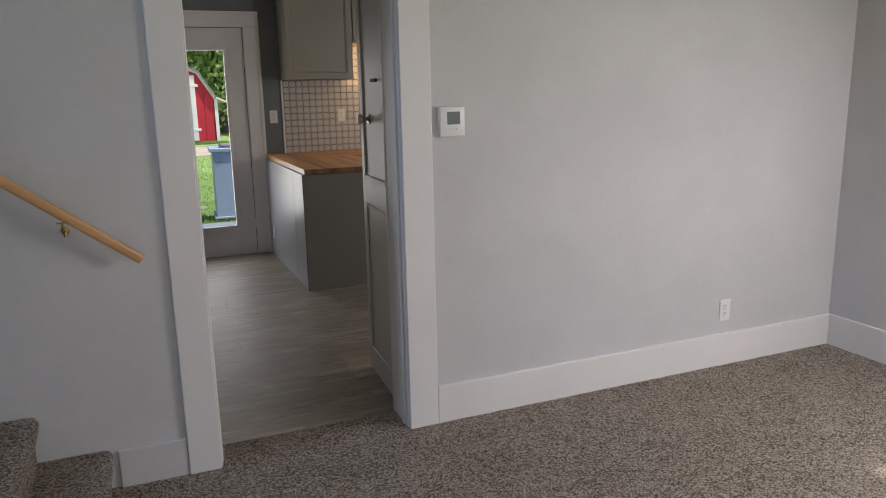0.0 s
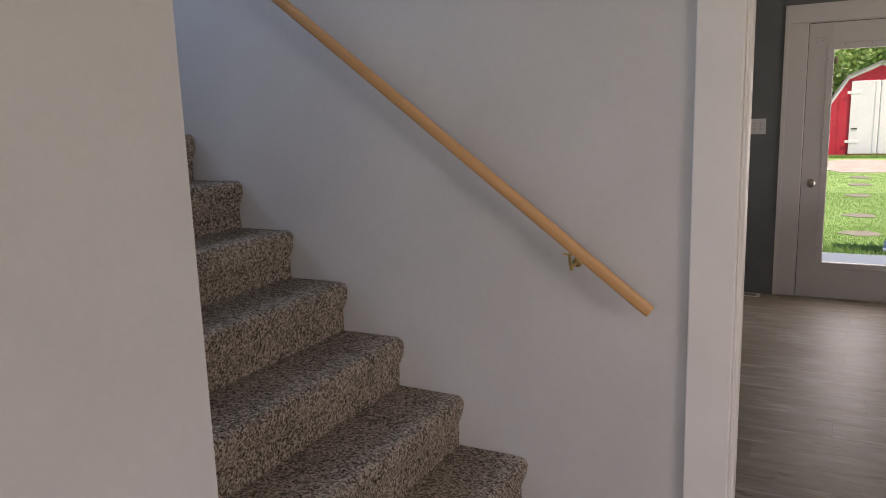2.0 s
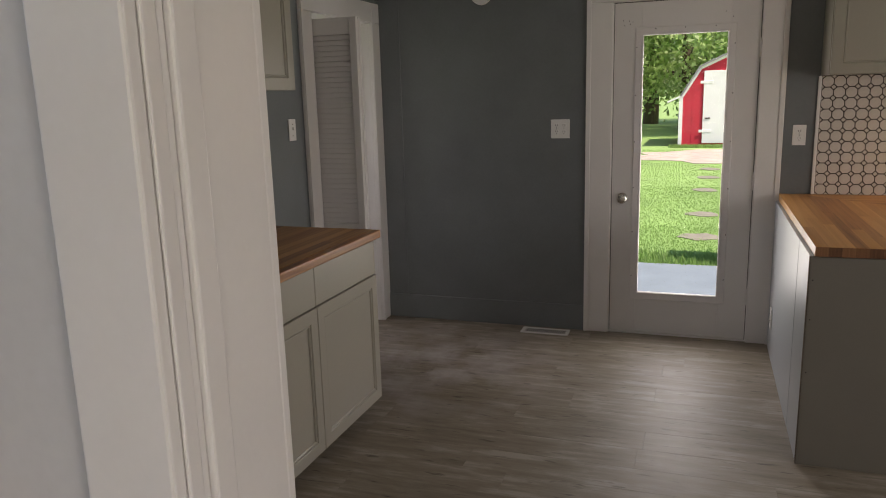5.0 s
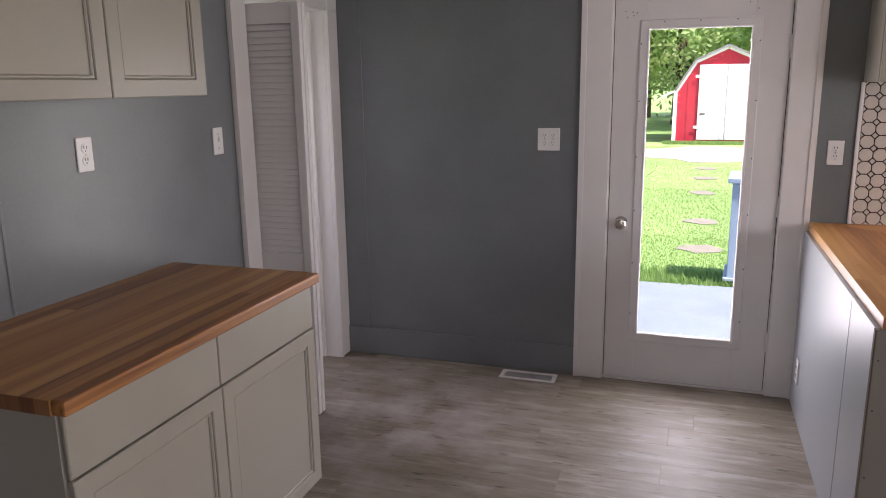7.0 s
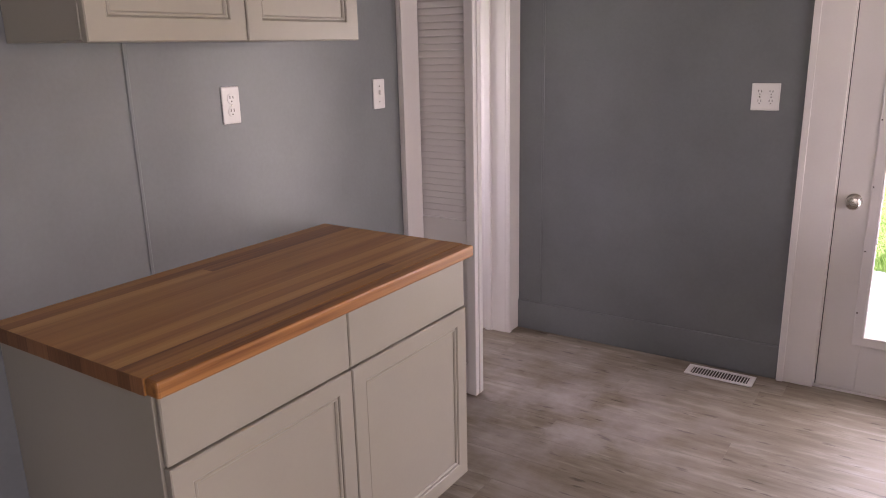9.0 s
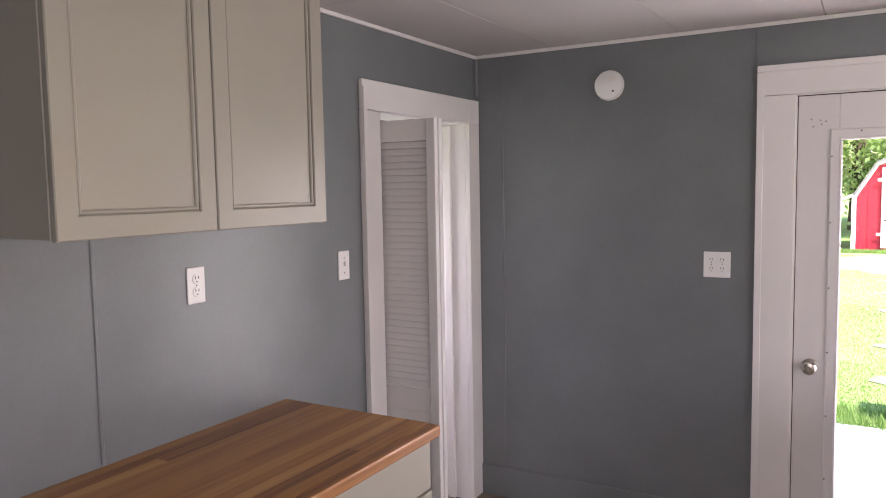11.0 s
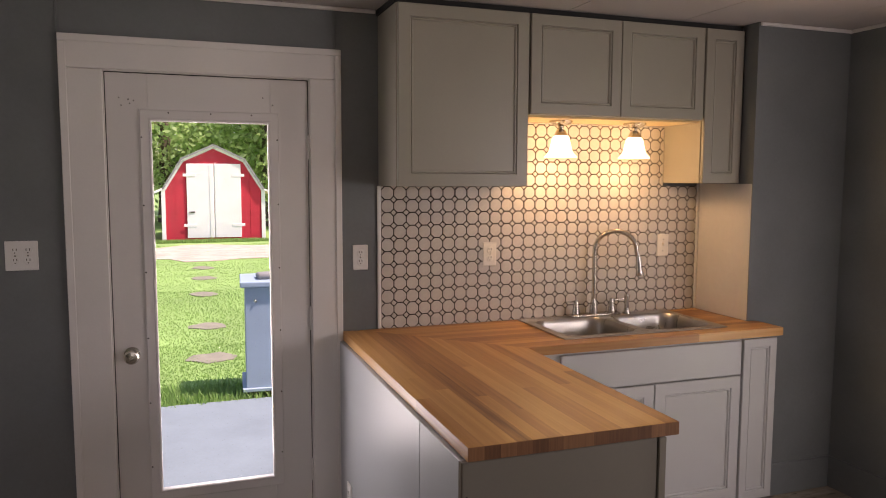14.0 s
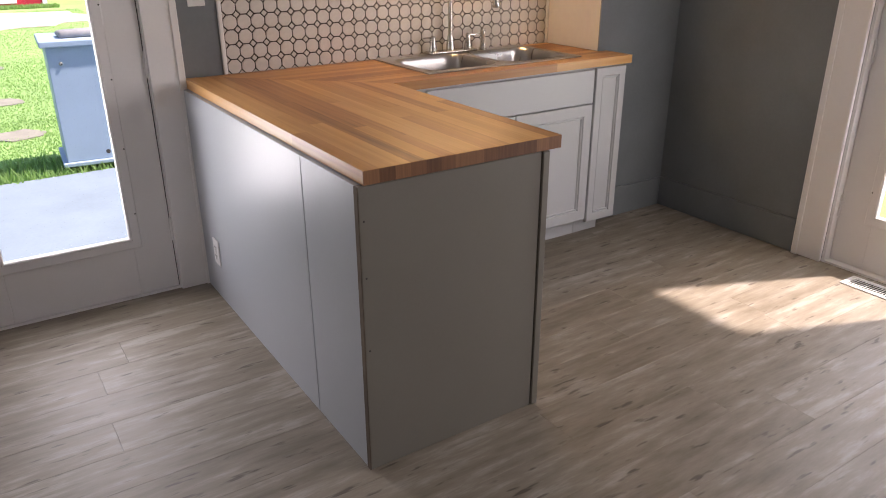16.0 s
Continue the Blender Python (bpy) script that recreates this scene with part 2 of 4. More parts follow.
BLUEBOX = paint("pale_blue_steel", (0.30, 0.40, 0.52), 0.5, 3, 60, 0.06, 0.05)
BARK = paint("bark", (0.12, 0.09, 0.065), 0.95, 5, 40, 0.3, 0.8, 0, (3, 3, 1))
LEAF = leaf_mat("leaves", (0.28, 0.43, 0.15), (0.55, 0.69, 0.33))


# ---- building blocks ----
def bm_new():
    return bmesh.new()


def bx(bm, x0, x1, y0, y1, z0, z1, bev=0.0, seg=1):
    vs = [bm.verts.new((x, y, z)) for x in (x0, x1) for y in (y0, y1) for z in (z0, z1)]
    fs = [bm.faces.new([vs[i] for i in q]) for q in ((0, 1, 3, 2), (4, 6, 7, 5), (0, 4, 5, 1), (2, 3, 7, 6), (0, 2, 6, 4), (1, 5, 7, 3))]
    if bev:
        es = list({e for f in fs for e in f.edges})
        bmesh.ops.bevel(bm, geom=es, offset=bev, segments=seg, profile=0.5, affect="EDGES")
    return bm


def box(x0, x1, y0, y1, z0, z1, bev=0.0, seg=1):
    return bx(bm_new(), x0, x1, y0, y1, z0, z1, bev, seg)


def prism(bm, pts, z0, z1):
    """An upright prism over a convex outline."""
    lo = [bm.verts.new((x, y, z0)) for x, y in pts]
    hi = [bm.verts.new((x, y, z1)) for x, y in pts]
    bm.faces.new(hi)
    bm.faces.new(lo[::-1])
    for i in range(len(pts)):
        j = (i + 1) % len(pts)
        bm.faces.new((lo[i], lo[j], hi[j], hi[i]))
    return bm


def lathe(bm, prof, seg=24, at=(0, 0, 0), axis="Z"):
    """Spins (radius, height) pairs round an axis."""
    rings = []
    for r, h in prof:
        ring = []
        for k in range(seg):
            a = 2 * math.pi * k / seg
            c, s = r * math.cos(a), r * math.sin(a)
            p = (c, s, h) if axis == "Z" else ((c, -h, s) if axis == "Y" else (h, c, s))
            ring.append(bm.verts.new((at[0] + p[0], at[1] + p[1], at[2] + p[2])))
        rings.append(ring)
    for a, b in zip(rings, rings[1:]):
        for k in range(seg):
            bm.faces.new((a[k], a[(k + 1) % seg], b[(k + 1) % seg], b[k]))
    if prof[0][0] > 1e-4:
        bm.faces.new(rings[0][::-1])
    if prof[-1][0] > 1e-4:
        bm.faces.new(rings[-1])
    return bm


def tube(bm, pts, r, seg=12):
    """A round bar through points; r may be a list."""
    pts = [Vector(p) for p in pts]
    rs = r if isinstance(r, list) else [r] * len(pts)
    rings = []
    for i, p in enumerate(pts):
        d = (pts[min(i + 1, len(pts) - 1)] - pts[max(i - 1, 0)]).normalized()
        u = d.orthogonal() if not rings else (ref - d * ref.dot(d))
        u.normalize()
        ref = u
        w = d.cross(u)
        rings.append([bm.verts.new(p + rs[i] * (math.cos(2 * math.pi * k / seg) * u + math.sin(2 * math.pi * k / seg) * w)) for k in range(seg)])
    for a, b in zip(rings, rings[1:]):
        for k in range(seg):
            bm.faces.new((a[k], a[(k + 1) % seg], b[(k + 1) % seg], b[k]))
    bm.faces.new(rings[0][::-1])
    bm.faces.new(rings[-1])
    return bm


def mesh_of(name, bm, material, smooth=False):
    bmesh.ops.recalc_face_normals(bm, faces=bm.faces)
    me = bpy.data.meshes.new(name)
    bm.to_mesh(me)
    bm.free()
    me.materials.append(material)
    if smooth:
        for p in me.polygons:
            p.use_smooth = True
        me.set_sharp_from_angle(angle=radians(35))
    return me


def part(name, bm, material, parent, label="", m=None, smooth=False):
    me = bm if isinstance(bm, bpy.types.Mesh) else mesh_of(name, bm, material, smooth)
    ob = new(name, me)
    ob.parent = parent
    if m is not None:
        ob.matrix_basis = m
    return tagged(ob, label)


def thing(name, label, category, m=None, group="", kind=""):
    ob = new(name)
    ob.empty_display_size = 0.1
    if m is not None:
        ob.matrix_basis = m
    return tagged(ob, label, category, group, kind)


def setting(name, bm, material, label, category="wall", smooth=False):
    return tagged(new(name, mesh_of(name, bm, material, smooth)), label, category, kind="structure")


# ---- structure ----
KN, KW, KE, KS = 6.62, -1.13, 3.88, 2.75     # kitchen faces
LN, LE, LS, LW = 2.551, 3.78, -2.2, -0.49    # living room faces
KC, LC = 2.355, 2.45

b = box(-1.31, 0.395, KN, 6.80, -0.2, 2.6)
bx(b, 1.246, 4.06, KN, 6.80, -0.2, 2.6)
bx(b, 0.395, 1.246, KN, 6.80, 2.05, 2.6)
setting("wall_north", b, SLATE, "slate grey painted panel wall of the kitchen")
b = box(-1.31, KW, KS, 5.69, -0.2, 2.6)
bx(b, -1.31, KW, 6.51, KN, -0.2, 2.6)
bx(b, -1.31, KW, 5.69, 6.51, 2.01, 2.6)
setting("wall_west", b, SLATE, "slate grey painted panel wall beside the louvred door")
b = box(KE, 4.06, KS, 2.9, -0.2, 2.6)
# unseen opening at y 2.9 to 3.4, added for the kitchen fill lamp
bx(b, KE, 4.06, 2.9, 3.4, -0.2, 0.9)
bx(b, KE, 4.06, 2.9, 3.4, 2.0, 2.6)
bx(b, KE, 4.06, 3.4, 4.36, -0.2, 2.6)
bx(b, KE, 4.06, 4.36, 5.20, 2.05, 2.6)
bx(b, KE, 4.06, 5.20, KN, -0.2, 2.6)
setting("wall_east", b, SLATE, "slate grey painted wall with a glazed door")
b = box(-4.2, 0.403, LN, KS, -0.2, 5.0)
bx(b, 1.248, 4.06, LN, KS, -0.2, 5.0)
bx(b, 0.403, 1.248, LN, KS, 2.09, 5.0)
setting("wall_partition", b, WALL, "pale grey plaster wall beside the carpeted stairs")
b = box(KW, 0.29, KS, KS + 0.006, 0, KC)
bx(b, 1.38, KE, KS, KS + 0.006, 0, KC)
setting("wall_partition_panel", b, SLATE, "slate grey panelling on the kitchen side")
setting("trim", box(3.3036, 3.3049, 6.225, KN - 0.001, 0.916, 1.588), WALL, "pale unpainted side of the chase", "wall panel")
b = box(3.305, KE, 6.22, KN, 0, KC)
setting("wall_chase", b, SLATE, "slate grey boxed-in chimney chase in the corner")
b = box(LE, KE, LS, -0.2, -0.2, 2.6)
bx(b, LE, KE, -0.2, 1.0, -0.2, 0.72)
bx(b, LE, KE, -0.2, 1.0, 2.16, 2.6)
bx(b, LE, KE, 1.0, LN, -0.2, 2.6)
setting("wall_living_east", b, WALL, "pale grey plaster wall of the carpeted room")
b = box(LW - 0.12, 0.25, LS - 0.15, LS, -0.2, 2.6)
for x0, x1 in ((1.25, 2.25), (3.25, KE)):
    bx(b, x0, x1, LS - 0.15, LS, -0.2, 2.6)
# two unseen openings, added for the south fill lamps
for x0, x1 in ((0.25, 1.25), (2.25, 3.25)):
    bx(b, x0, x1, LS - 0.15, LS, -0.2, 0.75)
    bx(b, x0, x1, LS - 0.15, LS, 2.05, 2.6)
setting("wall_living_south", b, WALL, "pale grey plaster wall with two added openings for fill light")
setting("wall_living_west", box(LW - 0.12, LW, LS, 1.485, -0.2, 2.6), WALL, "pale grey plaster wall ending at the stairs")
b = box(-4.2, LW - 0.12, 1.365, 1.485, -0.2, 5.0)
bx(b, LW - 0.12, 0.4, 1.365, 1.485, 2.6, 5.0)
bx(b, LW - 0.12, LW, 1.485, LN, LC + 0.14, 5.0)
setting("wall_stair_south", b, WALL, "pale grey plaster wall enclosing the stairs")
b = box(-4.32, -4.2, 1.29, KS, -0.2, 3.1)
bx(b, -4.32, -4.2, 1.29, 1.5, 3.1, 5.0)
bx(b, -4.32, -4.2, 2.4, KS, 3.1, 5.0)
bx(b, -4.32, -4.2, 1.5, 2.4, 4.3, 5.0)
setting("wall_stair_west", b, WALL, "pale grey plaster wall at the head of the stairs")
setting("ceiling_stairs", box(-4.32, 0.4, 1.29, KS, 4.9, 5.0), CEIL, "off-white ceiling above the stairwell", "ceiling")
b = box(LW - 0.12, KE, LS - 0.15, 1.41, LC, LC + 0.14)
bx(b, LW - 0.12, KE, 1.41, LN, LC, LC + 0.14)
setting("ceiling_living", b, CEIL, "off-white plaster ceiling", "ceiling")
# ceiling boards of the kitchen with narrow open joints
b = box(KW - 0.1, KE + 0.1, KS, KN + 0.1, KC + 0.014, KC + 0.2)
xs = [KW, -0.70, -0.085, 0.51, 1.12, 1.73, 2.34, 2.95, 3.56, KE]
for i, (x0, x1) in enumerate(zip(xs, xs[1:])):
    cut = 5.34 if i % 2 == 0 else 4.12
    for y0, y1 in ((KS, cut), (cut, KN)):
        bx(b, x0 + 0.0015, x1 - 0.0015, y0 + 0.0015, y1 - 0.0015, KC, KC + 0.012, 0.002)
setting("ceiling_kitchen", b, CEIL, "off-white fibreboard ceiling panels with thin joints", "ceiling")
# closet behind the louvred door
b = box(-2.1, -2.0, 5.4, 5.85, -0.2, 2.6)
bx(b, -2.1, -2.0, 6.55, 6.8, -0.2, 2.6)
bx(b, -2.1, -2.0, 5.85, 6.55, -0.2, 0.85)
bx(b, -2.1, -2.0, 5.85, 6.55, 1.85, 2.6)
bx(b, -2.0, -1.31, 5.3, 5.4, -0.2, 2.6)
bx(b, -2.0, -1.31, 6.75, 6.85, -0.2, 2.6)
bx(b, -2.1, -1.31, 5.3, 6.85, 2.3, 2.4)
setting("wall_closet", b, WALL, "pale plaster walls of a closet with a window")
# floors
setting("floor_slab", box(-2.1, 4.06, KS - 0.06, 6.8, -0.2, -0.012), DARK, "dark underlay below the planks", "floor")
b = bm_new()
nx, ny = 84, 94
gx = [LW - 0.12 + (KE - LW + 0.12) * i / nx for i in range(nx + 1)]
gy = [LS - 0.1 + (LN - LS + 0.1) * j / ny for j in range(ny + 1)]
vg = [[b.verts.new((x, y, 0.01 + 0.003 * noise.noise((x * 9, y * 9, 0)) + 0.002 * noise.noise((x * 30, y * 30, 3)))) for y in gy] for x in gx]
for i in range(nx):
    for j in range(ny):
        b.faces.new((vg[i][j], vg[i + 1][j], vg[i + 1][j + 1], vg[i][j + 1]))
bx(b, 0.422, 1.229, LN - 0.01, 2.74, -0.05, 0.011, 0.008, 2)
bx(b, LW - 0.12, KE, LS - 0.1, LN, -0.2, -0.01)
setting("carpet", b, CARPET, "speckled brown-beige loop carpet running to the doorway", "carpet", True)


# trims
def casing_room(name, x0, x1, i0, i1, top, itop, y, out, label):
    """Door casing on a wall that faces along y; out is the side it stands proud of."""
    t = thing(name, label, "door casing", kind="structure")
    f, f2 = y + out * 0.02, y + out * 0.028
    for s0, s1, e0, e1 in ((x0, i0, x0, x0 + 0.028), (i1, x1, x1 - 0.028, x1)):
        part("casing_board", box(s0, s1, min(y, f), max(y, f), 0, itop, 0.004, 2), WHITE, t)
        part("casing_bead", box(e0, e1, min(f, f2), max(f, f2), 0, top - 0.03, 0.003, 2), WHITE, t)
    part("head_board", box(x0, x1, min(y, f), max(y, f), itop + 0.001, top, 0.004, 2), WHITE, t)
    part("head_bead", box(x0, x1, min(f, f2), max(f, f2), top - 0.028, top, 0.003, 2), WHITE, t)
    return t


# casing of the doorway between the rooms, with stops on the jambs
cz = thing("door_1", "white painted casing of the open kitchen doorway", "door casing", kind="structure")
for s0, s1 in ((0.299, 0.421), (1.228, 1.362)):
    part("casing_board", box(s0, s1, 2.529, LN, 0.0, 2.075, 0.004, 2), WHITE, cz)
    part("casing_back", box(s0, s1, KS, KS + 0.02, 0.0, 2.075, 0.004, 2), WHITE, cz)
part("head_board", box(0.299, 1.362, 2.529, LN, 2.076, 2.21, 0.004, 2), WHITE, cz)
for x0, x1, s in ((0.403, 0.421, 1), (1.23, 1.248, -1)):
    part("jamb", box(x0, x1, LN, KS, 0, 2.09), WHITE, cz)
    a = x1 if s > 0 else x0
    part("stop", box(min(a, a + s * 0.012), max(a, a + s * 0.012), 2.585, 2.625, 0, 2.08, 0.004, 2), WHITE, cz)
    part("stop_bead", box(min(a, a + s * 0.006), max(a, a + s * 0.006), 2.548, 2.572, 0, 2.08, 0.003, 2), WHITE, cz)
part("jamb_head", box(0.421, 1.23, LN, KS, 2.075, 2.09), WHITE, cz)

# skirting of the carpeted room: board and rounded cap
for x0, x1, y0, y1 in ((1.364, LE, 2.533, LN), (LE - 0.018, LE, LS, 2.533), (LW, LE - 0.02, LS, LS + 0.018), (LW, LW + 0.018, LS + 0.02, 1.475)):
    setting("baseboard", box(x0, x1, y0, y1, 0.0, 0.185, 0.005, 2), WHITE, "tall white painted baseboard above the carpet", "baseboard")
setting("baseboard", box(0.05, 0.298, 2.537, LN, 0.0, 0.16, 0.004, 2), WALL, "short pale grey painted baseboard by the stairs", "baseboard")
for x0, x1, y0, y1 in ((KW, 0.252, KN - 0.016, KN), (KE - 0.016, KE, 5.35, 6.22), (3.36, KE - 0.017, 6.204, 6.22), (KW, KW + 0.016, KS + 0.01, 3.88)):
    setting("baseboard", box(x0, x1, y0, y1, 0.0, 0.165, 0.005, 2), SLATE, "slate grey painted baseboard on the vinyl floor", "baseboard")
# cover strips at the ceiling and over the panel seams
for x0, x1, y0, y1 in ((KW, 1.53, KN - 0.014, KN), (KW, KW + 0.014, KS, KN - 0.015), (3.31, KE, 6.206, 6.22), (KE - 0.014, KE, KS, 6.205)):
    setting("trim", box(x0, x1, y0, y1, KC - 0.018, KC - 0.001, 0.004, 2), WHITE, "thin white strip between wall and ceiling", "trim")
for x, z0 in ((-0.975, 0.165), (0.252, 2.17), (1.345, 2.17)):
    setting("trim", box(x - 0.006, x + 0.006, KN - 0.004, KN, z0, KC - 0.02, 0.002), SLATE, "slate painted strip over a panel seam", "trim")
setting("trim", box(KW, KW + 0.004, 4.344, 4.356, 0.915, KC - 0.02, 0.002), SLATE, "slate painted strip over a panel seam", "trim")
setting("trim", box(KW, KW + 0.02, KN - 0.022, KN - 0.002, 2.14, KC - 0.02, 0.003), SLATE, "slate painted corner strip", "trim")


def ring_frame(bm, x0, x1, z0, z1, w, y0, y1, ch=0.003):
    """A rectangular frame of one closed section, chamfered to the front (y0)."""
    def loop(d, y):
        return [bm.verts.new(q) for q in ((x0 + d, y, z0 + d), (x1 - d, y, z0 + d), (x1 - d, y, z1 - d), (x0 + d, y, z1 - d))]
    loops = [loop(0, y1), loop(0, y0 + ch), loop(ch, y0), loop(w - ch, y0), loop(w, y0 + ch), loop(w, y1)]
    for a, c in zip(loops, loops[1:] + loops[:1]):
        for k in range(4):
            bm.faces.new((a[k], a[(k + 1) % 4], c[(k + 1) % 4], c[k]))
    return bm


def glazed_door(name, label, m, width, g0, g1, gz0, gz1, knob_x, knob_z, hinge_x, plain=False):
    """A full-light door; local x across, y into the wall, z up, its room face at y = 0."""
    d = thing(name, label, "door", m, kind="structure")
    leaf = bm_new()
    bx(leaf, 0, g0, 0, 0.042, 0.012, 2.03, 0.002)
    bx(leaf, g1, width, 0, 0.042, 0.012, 2.03, 0.002)
    bx(leaf, g0, g1, 0, 0.042, 0.012, gz0, 0.002)
    bx(leaf, g0, g1, 0, 0.042, gz1, 2.03, 0.002)
    lf = part("door_leaf", leaf, DOORW, d)
    # stepped glazing frame
    w = 0.034
    fr = ring_frame(bm_new(), g0 - w, g1 + w, gz0 - w, gz1 + w, w + 0.006, -0.011, 0.0, 0.005)
    part("glazing_frame", fr, DOORW, d)
    fi = ring_frame(bm_new(), g0 + 0.0005, g1 - 0.0005, gz0 + 0.0005, gz1 - 0.0005, 0.013, -0.014, 0.016, 0.004)
    part("glazing_bead", fi, DOORW, d)
    pane = part("pane", box(g0 + 0.002, g1 - 0.002, 0.017, 0.022, gz0 + 0.002, gz1 - 0.002), GLASS, d, "clear glass pane")
    pane.visible_shadow = False
    sc = bm_new()
    for i in range(6):
        for xx in (g0 - w + 0.008, g1 + w - 0.008):
            lathe(sc, [(0.0035, 0.0), (0.0035, 0.0115)], 8, (xx, 0.0, gz0 + 0.12 + i * (gz1 - gz0 - 0.2) / 5), "Y")
    for i in range(3):
        lathe(sc, [(0.0035, 0.0), (0.0035, 0.0115)], 8, (g0 + 0.08 + i * (g1 - g0 - 0.16) / 2, 0, gz1 + w - 0.012), "Y")
    part("screws", sc, SLOT, d, "dark screw heads")
    kb = lathe(bm_new(), [(0.032, 0), (0.032, 0.006), (0.014, 0.012), (0.012, 0.034), (0.027, 0.045), (0.030, 0.058), (0.024, 0.070), (0.010, 0.072), (0.009, 0.068), (0, 0.068)], 24, (knob_x, 0, knob_z), "Y")
    part("door_knob", kb, NICKEL, d, "satin nickel door knob", smooth=True)
    for z in (0.28, 0.98, 1.74):
        h = bm_new()
        lathe(h, [(0.006, z - 0.05), (0.006, z - 0.017), (0.0055, z - 0.016), (0.006, z - 0.015), (0.006, z + 0.015), (0.0055, z + 0.016), (0.006, z + 0.017), (0.006, z + 0.05), (0.004, z + 0.056)], 10, (hinge_x, -0.007, 0))
        bx(h, hinge_x - 0.012, hinge_x + 0.012, -0.003, 0.0, z - 0.05, z + 0.05, 0.001)
        part("hinge", h, DOORW, d, "painted-over hinge", smooth=True)
    if not plain:
        mk = bm_new()
        for dx, dz in ((0.05, 1.93), (0.058, 1.90), (0.085, 1.925), (0.09, 1.908), (0.105, 1.92), (0.62, 1.95), (0.66, 1.92)):
            lathe(mk, [(0.003, 0.0), (0.003, 0.0012)], 6, (dx, 0, dz), "Y")
        part("screw_hole", mk, SLOT, d, "small filled screw holes")
        part("strike_wear", box(-0.012, -0.004, -0.002, 0.004, knob_z - 0.03, knob_z + 0.03, 0.001), BARK, d, "worn dark patch by the latch")
    return d


casing_room("door_2", 0.254, 1.369, 0.408, 1.232, 2.168, 2.038, KN, -1, "white moulded casing round the back door")
b = box(0.395, 0.412, KN, 6.80, 0, 2.05)
bx(b, 1.229, 1.246, KN, 6.80, 0, 2.05)
bx(b, 0.412, 1.229, KN, 6.80, 2.034, 2.05)
bx(b, 0.412, 1.229, KN, 6.82, -0.03, 0.010)
setting("trim", b, WHITE, "white painted door lining and sill", "door lining")
# added dark strips that draw the shaded gap round the door leaf
b = box(1.2257, 1.2288, KN + 0.012, KN + 0.020, 0.012, 2.032)
bx(b, 0.4122, 0.4153, KN + 0.012, KN + 0.020, 0.012, 2.032)
bx(b, 0.4155, 1.2255, KN + 0.012, KN + 0.020, 2.0305, 2.0338)
setting("trim", b, DARK, "thin dark strip painting the shade in the door gap", "weather strip")
glazed_door("door_3", "white back door with one tall glass pane, closed", pose(0.4155, KN + 0.008, 0), 0.81, 0.157, 0.650, 0.262, 1.852, 0.066, 0.872, 0.814)
# door in the east wall
ce = casing_room("door_4", 4.22, 5.345, 4.372, 5.20, 2.168, 2.038, 0.0, -1, "white casing of the side door, chipped at its foot")
ce.matrix_basis = pose(KE, 0, 0, 0, 0, 90)
for o in ce.children:
    o.data.transform(Matrix.Diagonal((1, -1, 1, 1)))
    o.data.flip_normals()
b = box(KE, 4.06, 4.36, 4.374, 0, 2.05)
bx(b, KE, 4.06, 5.186, 5.20, 0, 2.05)
bx(b, KE, 4.06, 4.374, 5.186, 2.036, 2.05)
bx(b, KE, 4.06, 4.374, 5.186, -0.03, 0.010)
setting("trim", b, WHITE, "white painted door lining and sill", "door lining")
glazed_door("door_5", "white side door with a tall glass pane, closed", pose(KE + 0.04, 5.185, 0, 0, 0, -90), 0.81, 0.16, 0.65, 0.262, 1.852, 0.74, 0.95, 0.0, True)

# casing and louvred bifold of the closet
cw = thing("door_6", "white casing round the closet opening", "door casing", kind="structure")
for y0, y1 in ((5.582, 5.708), (6.492, 6.618)):
    part("casing_board", box(KW, KW + 0.02, y0, y1, 0, 1.995, 0.004, 2), WHITE, cw)
    part("casing_bead", box(KW + 0.02, KW + 0.027, y0, y0 + 0.026, 0, 2.09, 0.003, 2), WHITE, cw)
part("head_board", box(KW, KW + 0.02, 5.582, 6.618, 1.996, 2.12, 0.004, 2), WHITE, cw)
for y0, y1 in ((5.69, 5.708), (6.492, 6.51)):
    part("jamb", box(-1.31, KW, y0, y1, 0, 2.01), WHITE, cw)
part("jamb_stop", box(-1.25, -1.21, 6.474, 6.492, 0, 1.99, 0.003), WHITE, cw)
part("jamb_head", box(-1.31, KW, 5.708, 6.492, 1.992, 2.01), WHITE, cw)


def louvre_leaf(name, m, label, w=0.45, h=1.955):
    d = thing(name, label, "louvred door", m, "bifold leaves")
    for x0, x1 in ((0, 0.042), (w - 0.042, w)):
        part("stile", box(x0, x1, 0, 0.028, 0.012, h, 0.003, 2), DOORW, d)
    for z0, z1 in ((0.012, 0.16), (0.72, 0.82), (h - 0.09, h)):
        part("rail", box(0.043, w - 0.043, 0.002, 0.026, z0, z1, 0.002), DOORW, d)
    part("panel", box(0.043, w - 0.043, 0.010, 0.018, 0.161, 0.719), DOORW, d)
    sl = mesh_of("slat", box(0.043, w - 0.043, -0.0148, 0.0148, -0.0025, 0.0025, 0.002), DOORW)
    z = 0.838
    while z < h - 0.10:
        part("slat", sl, DOORW, d, m=pose(0, 0.013, z, 66, 0, 0))
        z += 0.0281
    return d


louvre_leaf("bifold_door", pose(-1.302, 5.716, 0), "white louvred bifold leaf folded open into the kitchen")
louvre_leaf("bifold_door", pose(-1.302, 5.752, 0), "white louvred bifold leaf folded behind the first")

